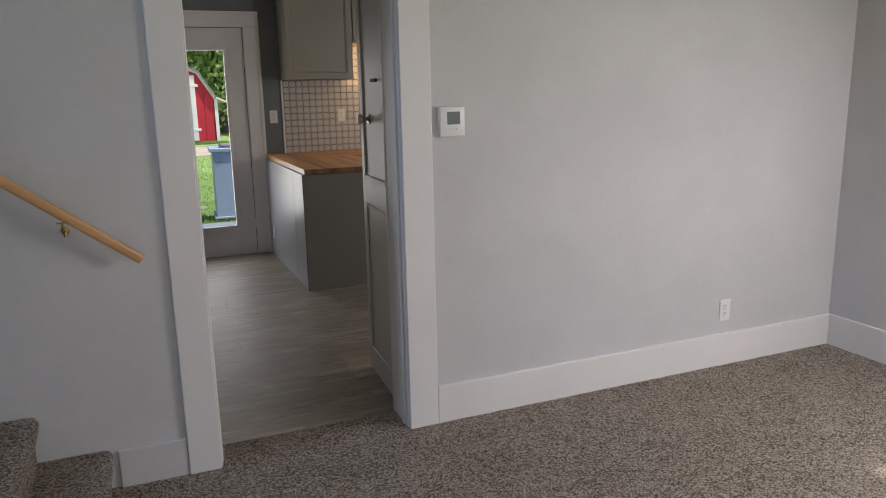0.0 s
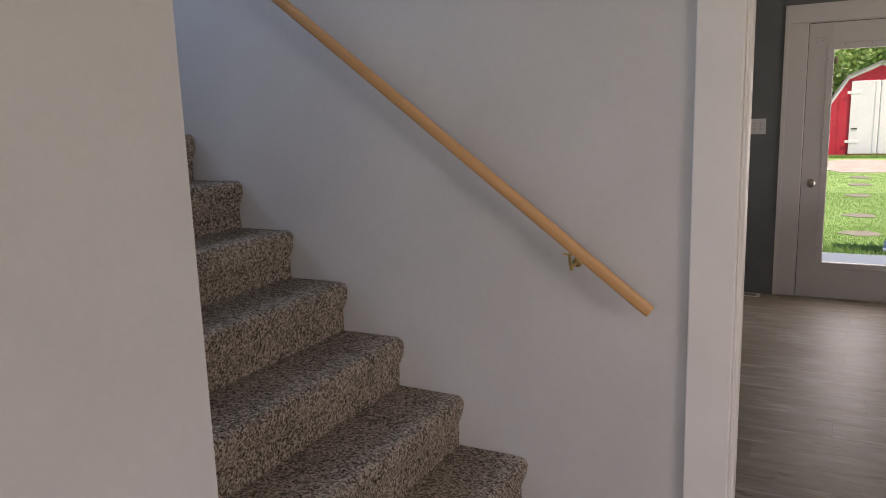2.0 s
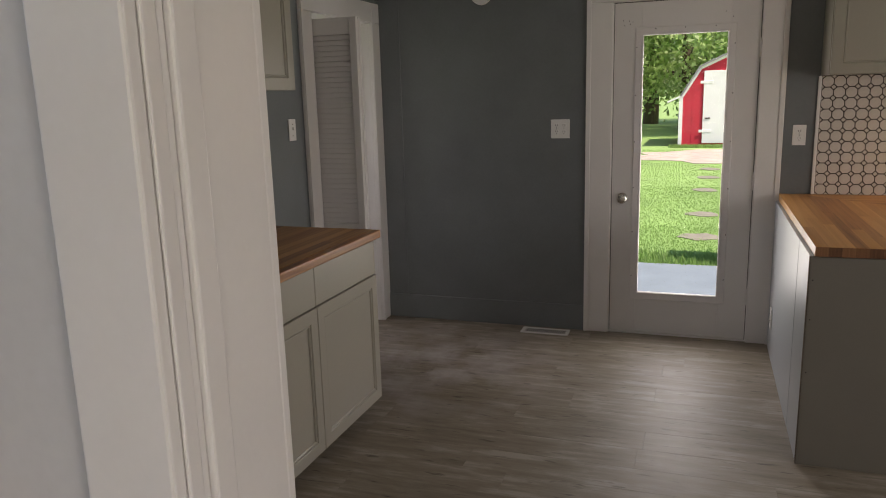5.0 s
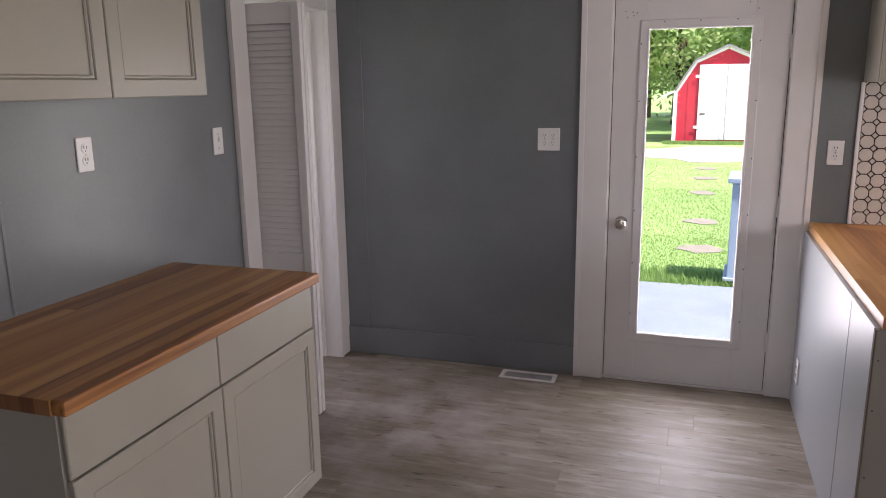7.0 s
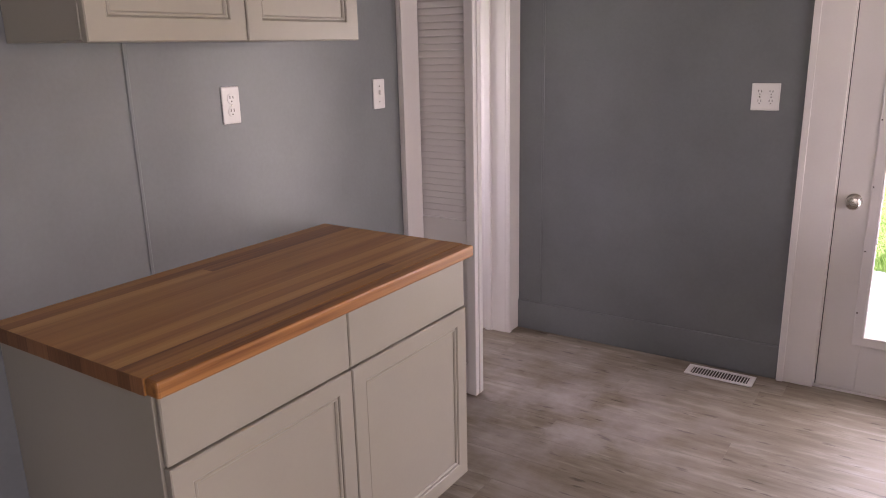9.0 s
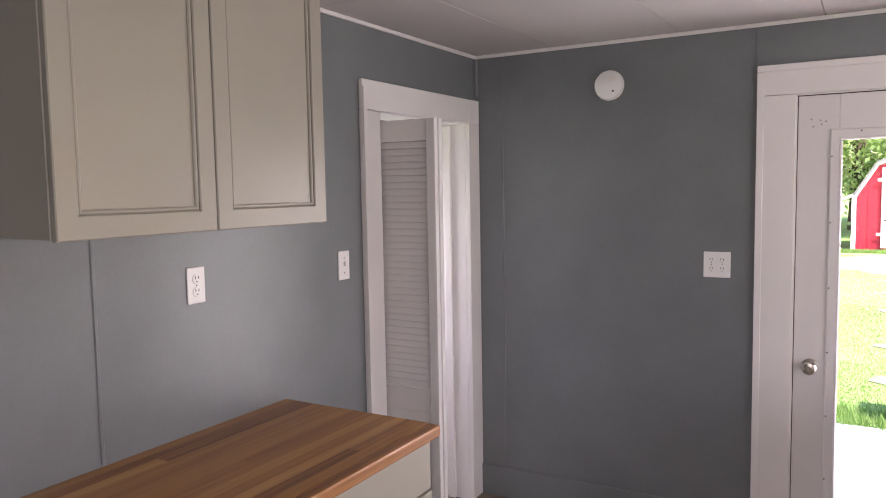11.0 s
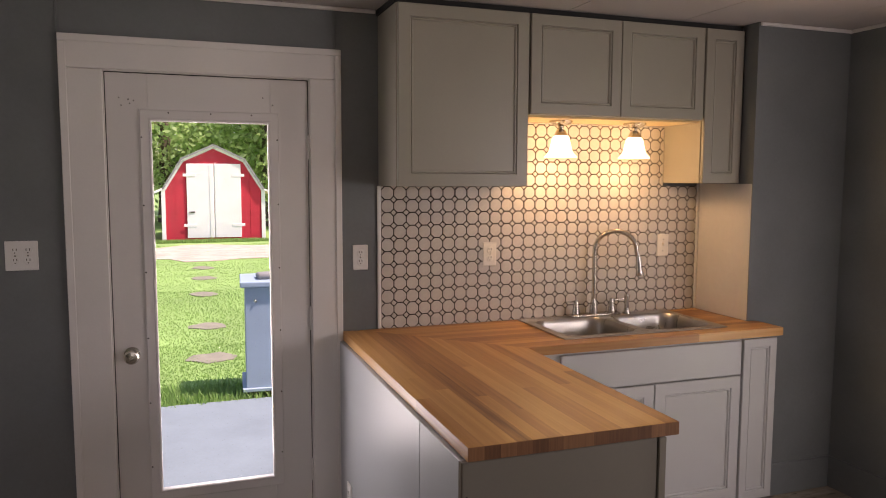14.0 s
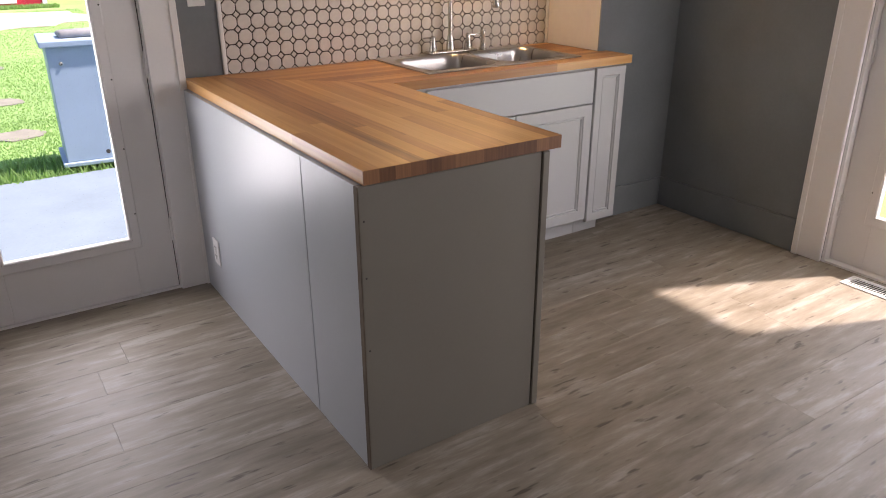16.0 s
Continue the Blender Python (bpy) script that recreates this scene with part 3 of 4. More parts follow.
# panelled door standing open on the kitchen side of the doorway
d = thing("panel_door", "glossy white panelled door standing open into the kitchen", "door", pose(1.265, 2.785, 0, 0, 0, 86.5))
part("door_leaf", box(0, 0.56, -0.036, 0, 0.012, 2.05, 0.003), GLOSSW, d)
for z0, z1 in ((0.14, 0.92), (1.05, 1.93)):
    f = bm_new()
    for x0, x1, c0, c1 in ((0.08, 0.095, z0, z1), (0.465, 0.48, z0, z1), (0.096, 0.464, z0, z0 + 0.015), (0.096, 0.464, z1 - 0.015, z1)):
        bx(f, x0, x1, 0, 0.008, c0, c1, 0.003)
    part("panel_moulding", f, GLOSSW, d)
part("latch_bar", box(0.19, 0.28, 0.0, 0.012, 1.515, 1.53, 0.003), SLOT, d, "black latch bar")
part("door_knob", lathe(bm_new(), [(0.025, 0), (0.025, 0.004), (0.010, 0.010), (0.010, 0.03), (0.024, 0.038), (0.024, 0.055), (0.012, 0.06), (0, 0.06)], 20, (0.36, 0, 1.342), "Y"), NICKEL, d, "dark nickel knob", m=pose(0, 0, 0, 0, 0, 0) @ Matrix.Diagonal((1, -1, 1, 1)), smooth=True)


# ---- stairs and rail ----
st = thing("stairs", "staircase covered in speckled brown carpet", "stairs", kind="structure")
RUN, RISE = 0.229, 0.1793
for i in range(14):
    x1 = 0.030 - i * RUN
    z1 = 0.170 + i * RISE
    pr = []
    nose = 0.026
    for a in range(0, 100, 15):
        pr.append((x1 - nose + nose * math.sin(radians(a)), z1 - nose + nose * math.cos(radians(a))))
    pr += [(x1 - 0.004, z1 - 0.06), (x1 - 0.022, z1 - 0.10), (x1 - 0.022, z1 - RISE - 0.03), (x1 - RUN - 0.03, z1 - RISE - 0.03), (x1 - RUN - 0.03, z1)]
    s = bm_new()
    ny = 40
    rows = []
    y0, y1 = (1.49, LN - 0.004)
    for j in range(ny + 1):
        y = y0 + (y1 - y0) * j / ny
        rows.append([s.verts.new((x + 0.004 * noise.noise((y * 7, i * 3.1, k * 0.6)), y, z + 0.003 * noise.noise((y * 9, i * 1.7, k * 0.8 + 5)))) for k, (x, z) in enumerate(pr)])
    for a, c in zip(rows, rows[1:]):
        for k in range(len(pr)):
            q = (k + 1) % len(pr)
            s.faces.new((a[k], a[q], c[q], c[k]))
    s.faces.new(rows[0])
    s.faces.new(rows[-1][::-1])
    part("step", s, CARPET, st, smooth=True)
setting("floor_landing", box(-4.2, -3.0, 1.41, LN, 2.3, 2.68), CARPET, "carpeted landing at the head of the stairs", "floor")

rl = thing("handrail", "honey oak handrail on brass brackets fixed to the wall", "handrail")
d0, d1 = Vector((0.207, 2.475, 0.905)), Vector((-2.3, 2.475, 0.905 + 2.507 * 0.768))
dirv = (d1 - d0).normalized()
up = Vector((0, -1, 0)).cross(dirv)
up = up if up.z > 0 else -up
sec = [(0.015 * math.copysign(abs(math.cos(a)) ** 0.6, math.cos(a)), 0.0175 * math.copysign(abs(math.sin(a)) ** 0.6, math.sin(a))) for a in [2 * math.pi * k / 20 for k in range(20)]]
s = bm_new()
rings = []
LEN = (d1 - d0).length
for p in (0.0, 0.004, LEN):
    k = 0.88 if p == 0 else 1.0
    rings.append([s.verts.new((p, u * k, v * k)) for u, v in sec])
for a, c in zip(rings, rings[1:]):
    for k in range(20):
        s.faces.new((a[k], a[(k + 1) % 20], c[(k + 1) % 20], c[k]))
s.faces.new(rings[0])
s.faces.new(rings[-1])
AXES = Matrix((dirv, up.cross(dirv), up)).transposed().to_4x4()
part("rail", s, OAK, rl, m=Matrix.Translation(d0) @ AXES, smooth=True)
for x in (-0.03, -1.45):
    zr = 0.905 + (0.207 - x) * 0.768 - 0.028
    bk = bm_new()
    lathe(bk, [(0.015, 0), (0.015, 0.004), (0.009, 0.007), (0, 0.007)], 16, (x, LN, zr - 0.040), "Y")
    tube(bk, [(x, LN - 0.005, zr - 0.040), (x, LN - 0.045, zr - 0.042), (x, 2.478, zr - 0.034), (x, 2.475, zr - 0.02), (x, 2.475, zr + 0.004)], 0.0042, 10)
    bx(bk, x - 0.02, x + 0.02, 2.467, 2.483, zr - 0.003, zr + 0.001, 0.001)
    lathe(bk, [(0.006, -0.02), (0.006, 0.0)], 8, (x + 0.004, 2.478, zr - 0.030))
    part("bracket", bk, BRASS, rl, "brass rail bracket", smooth=True)


# ---- wall fittings ----
def plate(name, label, m, w=0.07, h=0.115, kind="outlet", mat=PLASTIC):
    """A cover plate; local x across, z up, facing -y, its back at y = 0."""
    t = thing(name, label, "outlet" if "outlet" in name else "light switch", m)
    part("cover_plate", box(-w / 2, w / 2, -0.006, 0, -h / 2, h / 2, 0.003, 2), mat, t)
    gang = [0.0] if w < 0.1 else [-0.023, 0.023]
    if kind == "outlet":
        for gxx in gang:
            for z in (-0.020, 0.020):
                r = part("socket", lathe(bm_new(), [(0.0165, 0), (0.0165, 0.0075), (0.015, 0.0085)], 18, (gxx, 0, z), "Y"), mat, t)
                sl = bm_new()
                for dx in (-0.006, 0.006):
                    bx(sl, gxx + dx - 0.0013, gxx + dx + 0.0013, -0.0092, -0.008, z + 0.000, z + 0.009)
                lathe(sl, [(0.0024, 0.008), (0.0024, 0.0092)], 8, (gxx, 0, z - 0.008), "Y")
                part("slots", sl, SLOT, r, "dark socket slots")
            part("screw", lathe(bm_new(), [(0.003, 0.005), (0.003, 0.007)], 8, (gxx, 0, 0), "Y"), NICKEL, t)
    else:
        part("toggle", box(-0.005, 0.005, -0.018, -0.005, -0.002, 0.016, 0.002), mat, t)
        for z in (-0.03, 0.03):
            part("screw", lathe(bm_new(), [(0.003, 0.005), (0.003, 0.007)], 8, (0, 0, z), "Y"), NICKEL, t)
    return t


west = pose(KW, 0, 0, 0, 0, 90)
plate("wall_outlet", "white duplex outlet on the slate wall above the counter", pose(KW, 4.70, 1.378, 0, 0, 90))
plate("light_switch", "white toggle switch beside the closet casing", pose(KW, 5.45, 1.367, 0, 0, 90), kind="switch")
plate("double_outlet", "white double outlet plate beside the back door", pose(0.094, KN, 1.30), 0.117, 0.117)
plate("wall_outlet", "white duplex outlet between door casing and tiles", pose(1.455, KN, 1.25))
plate("wall_outlet", "ivory duplex outlet set in the tiled backsplash", pose(2.09, KN - 0.0100, 1.247), mat=IVORY)
plate("light_switch", "ivory toggle switch set in the tiled backsplash", pose(3.08, KN - 0.0100, 1.264), kind="switch", mat=IVORY)
plate("wall_outlet", "white duplex outlet low on the pale grey wall", pose(3.005, LN, 0.310))
plate("wall_outlet", "white duplex outlet low on the peninsula side", pose(1.352, 6.40, 0.225, 0, 0, -90))

t = thing("smoke_detector", "round white smoke detector on the slate wall", "smoke detector", pose(-0.405, KN, 2.143))
part("housing", lathe(bm_new(), [(0.070, 0), (0.070, 0.012), (0.066, 0.030), (0.055, 0.036), (0.0, 0.038)], 36, (0, 0, 0), "Y"), PLASTIC, t, smooth=True)
part("vent_ring", lathe(bm_new(), [(0.0715, 0.004), (0.0715, 0.008)], 36, (0, 0, 0), "Y"), IVORY, t)
part("test_button", lathe(bm_new(), [(0.010, 0.034), (0.010, 0.040), (0, 0.041)], 14, (0.028, 0, 0.026), "Y"), IVORY, t)
part("indicator", box(0.022, 0.030, -0.0395, -0.034, -0.034, -0.026), SLOT, t)

t = thing("thermostat", "white wall thermostat with a grey display", "thermostat", pose(1.452, LN, 1.345))
part("housing", box(-0.056, 0.056, -0.028, 0, -0.062, 0.062, 0.006, 3), PLASTIC, t, smooth=True)
part("back_plate", box(-0.062, 0.052, -0.008, 0, -0.055, 0.062, 0.003), PLASTIC, t)
part("display", box(-0.024, 0.034, -0.0295, -0.027, -0.012, 0.040, 0.001), SCREEN, t, "grey display")
for k in range(3):
    part("digit", box(-0.012 + k * 0.012, -0.005 + k * 0.012, -0.0302, -0.0292, 0.004, 0.024), SCREEN, t)
for k in range(3):
    part("button", box(-0.020 + k * 0.018, -0.010 + k * 0.018, -0.0305, -0.027, -0.034, -0.028, 0.001), IVORY, t)


def floor_vent(m, label):
    t = thing("floor_vent", label, "floor vent", m)
    f = bm_new()
    for x0, x1, y0, y1 in ((-0.155, 0.155, -0.058, -0.04), (-0.155, 0.155, 0.04, 0.058), (-0.155, -0.13, -0.039, 0.039), (0.13, 0.155, -0.039, 0.039)):
        bx(f, x0, x1, y0, y1, 0, 0.006, 0.002)
    part("frame", f, PLASTIC, t)
    part("duct", box(-0.129, 0.129, -0.039, 0.039, 0.0005, 0.0015), SLOT, t)
    sl = mesh_of("slat", box(-0.0014, 0.0014, -0.039, 0.039, 0.0016, 0.0055), PLASTIC)
    for k in range(20):
        part("slat", sl, PLASTIC, t, m=pose(-0.122 + k * 0.01285, 0, 0))


floor_vent(pose(0.02, 6.515, 0.0005), "white slatted floor register below the slate wall")
floor_vent(pose(3.78, 4.86, 0.0005, 0, 0, 90), "white slatted floor register by the side door")


# ---- cabinets ----
def cab_door(parent, x0, x1, z0, z1, y, mat, rail=0.055, name="door"):
    """A framed door with a beaded recessed panel, facing -y; its back at y."""
    d = ring_frame(bm_new(), x0, x1, z0, z1, rail, y - 0.02, y)
    o = part(name, d, mat, parent)
    part("panel", box(x0 + rail, x1 - rail, y - 0.010, y - 0.002, z0 + rail, z1 - rail), mat, o)
    bd = ring_frame(bm_new(), x0 + rail, x1 - rail, z0 + rail, z1 - rail, 0.012, y - 0.0165, y - 0.0095, 0.004)
    part("bead", bd, mat, o)
    return o


def carcass(parent, w, depth, z0, z1, mat, name="body"):
    return part(name, box(0, w, -depth, 0, z0, z1, 0.0015), mat, parent)


# upper cabinets over the sink (local origin: back left corner on the wall)
u = thing("wall_cabinet", "greige single-door wall cabinet over the worktop corner", "cabinet", pose(1.542, KN - 0.001, 0))
carcass(u, 0.60, 0.292, 1.575, 2.328, CABG)
cab_door(u, 0.004, 0.598, 1.575, 2.326, -0.294, CABG)
u = thing("wall_cabinet", "greige short two-door wall cabinet above the sink lights", "cabinet", pose(2.147, KN - 0.001, 0))
carcass(u, 0.923, 0.292, 1.892, 2.328, CABG)
cab_door(u, 0.004, 0.460, 1.893, 2.326, -0.294, CABG, 0.05)
cab_door(u, 0.463, 0.920, 1.893, 2.326, -0.294, CABG, 0.05)
part("light_board", box(0.004, 0.92, -0.28, -0.01, 1.882, 1.8915), BIRCH, u, "bare wood underside")
u = thing("wall_cabinet", "narrow greige wall cabinet against the chase", "cabinet", pose(3.073, KN - 0.001, 0))
carcass(u, 0.229, 0.292, 1.590, 2.328, CABG)
cab_door(u, 0.004, 0.226, 1.590, 2.326, -0.294, CABG, 0.05)
# added strip, its near-black stands in for shade under the ceiling
setting("trim", box(1.535, 3.305, KN - 0.29, KN - 0.003, 2.329, 2.353), DARK, "near-black strip painting the shade above the wall cabinets", "trim")

# base cabinets under the sink run
u = thing("base_cabinet", "light grey sink base cabinet with false front", "cabinet", pose(2.03, KN, 0))
part("body", box(0, 1.108, -0.545, -0.001, 0.10, 0.70, 0.001), CABW, u)
part("body_back", box(0, 1.108, -0.05, -0.001, 0.70, 0.874), CABW, u)
part("apron", box(0, 1.108, -0.545, -0.527, 0.70, 0.874), CABW, u)
part("toe_kick", box(0, 1.108, -0.48, -0.47, 0.0, 0.10), CABW, u)
part("false_front", box(0.16, 1.104, -0.565, -0.546, 0.703, 0.862, 0.003), CABW, u)
cab_door(u, 0.16, 0.628, 0.105, 0.697, -0.546, CABW)
cab_door(u, 0.632, 1.104, 0.105, 0.697, -0.546, CABW)
u = thing("base_cabinet", "narrow light grey base cabinet at the worktop end", "cabinet", pose(3.14, KN, 0))
part("body", box(0, 0.164, -0.545, -0.001, 0.10, 0.874, 0.001), CABW, u)
part("side_panel", box(0.165, 0.20, -0.545, -0.401, 0.10, 0.874, 0.001), CABW, u)
part("toe_kick", box(0, 0.164, -0.48, -0.47, 0.0, 0.10), CABW, u)
cab_door(u, 0.006, 0.20, 0.085, 0.866, -0.546, CABW, 0.042)

# peninsula
u = thing("peninsula_cabinet", "grey panelled peninsula base below the wooden worktop", "cabinet", pose(0, 0, 0))
part("body", box(1.375, 1.93, 5.105, KN - 0.002, 0.0, 0.873), PANEL, u)
part("side_panel", box(1.353, 1.3745, 5.4155, KN - 0.002, 0.0, 0.874, 0.0015), PANEL, u, "blue-grey painted board")
part("side_panel", box(1.354, 1.3745, 5.0785, 5.4140, 0.0, 0.874, 0.0015), PANEL, u, "blue-grey painted board")
# end board and stile coloured darker to paint in their shade
part("end_panel", box(1.3555, 1.9535, 5.058, 5.078, 0.0, 0.874, 0.0015), ENDP, u, "painted end board with its shade put into the grey")
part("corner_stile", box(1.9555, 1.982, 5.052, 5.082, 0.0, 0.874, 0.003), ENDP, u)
part("raw_edge", box(1.3525, 1.3552, 5.0585, 5.0775, 0.0, 0.874), BARK, u, "unpainted brown board edge")
part("face_frame", box(1.9355, 1.985, 5.083, 6.03, 0.0, 0.874, 0.002), CABW, u)
for z in (0.40, 0.62, 0.78):
    part("nail_hole", lathe(bm_new(), [(0.003, 0), (0.003, 0.001)], 6, (1.368, 5.058, z), "Y"), SLOT, u, "small dark nail hole")

# counter on the west wall
u = thing("base_cabinet", "greige two-door base cabinet with two drawers", "cabinet", pose(KW + 0.001, 3.905, 0, 0, 0, 90))
part("body", box(0, 1.175, -0.60, 0, 0.10, 0.874, 0.001), CABG, u)
# added dark sheet, draws the shade lines between drawers and doors
part("shadow_gap", box(0.012, 1.163, -0.606, -0.6002, 0.108, 0.858), SLOT, u, "dark sheet painting the shade between the fronts")
# toe kick coloured near-black to paint the shade below the doors
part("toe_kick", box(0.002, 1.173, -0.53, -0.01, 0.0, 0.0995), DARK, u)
for x0, x1 in ((0.004, 0.586), (0.590, 1.172)):
    part("drawer", box(x0, x1, -0.620, -0.6065, 0.704, 0.866, 0.003), CABG, u)
    cab_door(u, x0, x1, 0.080, 0.700, -0.6055, CABG)
u = thing("wall_cabinet", "greige two-door wall cabinet above the wooden counter", "cabinet", pose(KW + 0.001, 4.044, 0, 0, 0, 90))
carcass(u, 0.908, 0.308, 1.57, 2.328, CABG)
cab_door(u, 0.002, 0.452, 1.566, 2.326, -0.309, CABG)
cab_door(u, 0.456, 0.906, 1.566, 2.326, -0.309, CABG)


# ---- worktops of glued staves ----
def stave(parent, pts, mat):
    part("stave", prism(bm_new(), pts, -0.038, random.uniform(-0.0004, 0.0)), mat, parent)


w = thing("worktop", "butcher block worktop of warm brown staves", "worktop", pose(0, 0, 0.914))
x0, x1, y0, y1 = KW + 0.001, -0.478, 3.888, 5.092
n = 15
for i in range(n):
    a, c = x0 + (x1 - x0) * i / n, x0 + (x1 - x0) * (i + 1) / n
    cuts = [y0, y0 + random.uniform(0.3, 0.95), y1] if i % 5 == 2 else [y0, y1]
    for p, q in zip(cuts, cuts[1:]):
        if i == n - 1:
            m = bx(bm_new(), a, c, p, q, -0.038, 0, 0.006, 2)
            part("stave", m, BLOCK_Y, w)
        else:
            stave(w, [(a, p), (c, p), (c, q), (a, q)], BLOCK_Y)
for i in range(n - 1):
    a, c = x0 + (x1 - x0) * i / n, x0 + (x1 - x0) * (i + 1) / n
    part("end_grain", box(a, c, y0 - 0.0022, y0 - 0.0001, -0.038, -0.001), BLOCK_END, w)
w = thing("worktop", "L-shaped butcher block worktop with a mitred corner", "worktop", pose(0, 0, 0.915))
PX0, PX1, PY0, PY1 = 1.369, 2.022, 5.055, KN - 0.009
n = 14
for i in range(n):
    a, c = PX0 + (PX1 - PX0) * i / n, PX0 + (PX1 - PX0) * (i + 1) / n
    ea, ec = min(PY1, 6.04 + PX1 - a), min(PY1, 6.04 + PX1 - c)
    mid = random.uniform(5.3, 5.95)
    stave(w, [(a, PY0), (c, PY0), (c, mid), (a, mid)], BLOCK_Y)
    stave(w, [(a, mid), (c, mid), (c, ec), (a, ea)], BLOCK_Y)
for i in range(n):
    a, c = PX0 + (PX1 - PX0) * i / n, PX0 + (PX1 - PX0) * (i + 1) / n
    part("end_grain", box(a, c, PY0 - 0.0022, PY0 - 0.0001, -0.038, -0.001), BLOCK_END, w)
n = 13
SX0, SX1, SY0, SY1 = 2.262, 3.075, 6.15, 6.545     # cut-out for the bowls
for i in range(n):
    a, c = 6.04 + (PY1 - 6.04) * i / n, 6.04 + (PY1 - 6.04) * (i + 1) / n
    ea, ec = PX1 + 6.04 - a, PX1 + 6.04 - c
    end = 3.358 if c < 6.225 else 3.302
    if c < SY0 or a > SY1:
        mid = random.uniform(2.3, 2.9)
        stave(w, [(ea, a), (mid, a), (mid, c), (ec, c)], BLOCK_X)
        stave(w, [(mid, a), (end, a), (end, c), (mid, c)], BLOCK_X)
    else:
        stave(w, [(ea, a), (SX0, a), (SX0, c), (ec, c)], BLOCK_X)
        stave(w, [(SX1, a), (end, a), (end, c), (SX1, c)], BLOCK_X)


# ---- sink and tap ----
def rrect(x0, x1, y0, y1, r, k=6):
    out = []
    for cx, cy, a0 in ((x1 - r, y1 - r, 0), (x0 + r, y1 - r, 90), (x0 + r, y0 + r, 180), (x1 - r, y0 + r, 270)):
        out += [(cx + r * math.cos(radians(a0 + 90 * i / k)), cy + r * math.sin(radians(a0 + 90 * i / k))) for i in range(k + 1)]
    return out


sk = thing("sink", "stainless steel double bowl sink set in the worktop", "sink", pose(0, 0, 0.916))
OX0, OX1, OY0, OY1 = 2.236, 3.10, 6.118, 6.60
rim = bm_new()
hole = [(2.275, 2.650), (2.690, 3.062)]
BY0, BY1 = 6.155, 6.525
bx(rim, OX0, OX1, OY0, BY0 - 0.0, 0, 0.006, 0.002)
bx(rim, OX0, OX1, BY1, OY1, 0, 0.006, 0.002)
for p, q in ((OX0, hole[0][0]), (hole[0][1], hole[1][0]), (hole[1][1], OX1)):
    bx(rim, p, q, BY0, BY1, 0, 0.006)
part("rim", rim, STEEL, sk)
for p, q in hole:
    bw = bm_new()
    prev = None
    for ins, z, r in ((0.0, 0.006, 0.07), (0.004, 0.0, 0.07), (0.010, -0.02, 0.07), (0.018, -0.14, 0.07), (0.05, -0.165, 0.06)):
        ring = [bw.verts.new((x, y, z)) for x, y in rrect(p + ins, q - ins, BY0 + ins, BY1 - ins, r)]
        if prev:
            for k in range(len(ring)):
                bw.faces.new((prev[k], prev[(k + 1) % len(ring)], ring[(k + 1) % len(ring)], ring[k]))
        else:
            # corner webs from the rim to the rounded bowl
            cor = [bw.verts.new((x, y, 0.006)) for x, y in ((q, BY1), (p, BY1), (p, BY0), (q, BY0))]
            for c_ in range(4):
                for k in range(6):
                    bw.faces.new((cor[c_], ring[c_ * 7 + k], ring[c_ * 7 + k + 1]))
        prev = ring
    bw.faces.new(prev)
    o = part("bowl", bw, STEEL, sk, smooth=True)
    part("drain", lathe(bm_new(), [(0.04, -0.164), (0.04, -0.161), (0.02, -0.163), (0, -0.163)], 20, ((p + q) / 2, 6.33, 0)), NICKEL, o, smooth=True)

fc = thing("faucet", "brushed nickel gooseneck faucet with side levers", "faucet", pose(2.64, 6.555, 0.922))
part("deck_plate", box(-0.135, 0.145, -0.030, 0.030, 0, 0.014, 0.006, 3), NICKEL, fc, smooth=True)
arc = [(0, 0, 0.01), (0, 0, 0.10), (0, 0, 0.30)]
for a in range(0, 181, 15):
    k = 0.095 - 0.095 * math.cos(radians(a))
    arc.append((k * 0.95, -k * 0.5, 0.335 + 0.095 * math.sin(radians(a))))
arc.append((0.188, -0.10, 0.30))
part("neck", tube(bm_new(), arc, 0.0115, 14), NICKEL, fc, smooth=True)
part("collar", lathe(bm_new(), [(0.022, 0.012), (0.021, 0.03), (0.016, 0.07), (0.013, 0.085)], 18), NICKEL, fc, smooth=True)
part("spray_head", tube(bm_new(), [(0.188, -0.10, 0.31), (0.19, -0.102, 0.28), (0.194, -0.104, 0.235), (0.196, -0.105, 0.215), (0.196, -0.105, 0.208)], [0.0125, 0.0145, 0.017, 0.021, 0.019], 16), NICKEL, fc, smooth=True)
for x, s in ((-0.10, -1), (0.105, 1)):
    h = part("handle", lathe(bm_new(), [(0.020, 0.012), (0.019, 0.03), (0.012, 0.06), (0.013, 0.075), (0.009, 0.085), (0, 0.087)], 16, (x, 0, 0)), NICKEL, fc, smooth=True)
    part("lever", tube(bm_new(), [(x, 0, 0.076), (x + s * 0.03, -0.008, 0.078), (x + s * 0.062, -0.012, 0.080)], [0.006, 0.0045, 0.0035], 10), NICKEL, h, smooth=True)
sp = thing("side_sprayer", "brushed nickel side sprayer beside the faucet", "sprayer", pose(2.835, 6.555, 0.922))
part("base", lathe(bm_new(), [(0.021, 0), (0.021, 0.006), (0.015, 0.016), (0.014, 0.03)], 16), NICKEL, sp, smooth=True)
part("head", lathe(bm_new(), [(0.012, 0.03), (0.011, 0.06), (0.015, 0.085), (0.012, 0.10), (0, 0.102)], 16), NICKEL, sp, smooth=True)

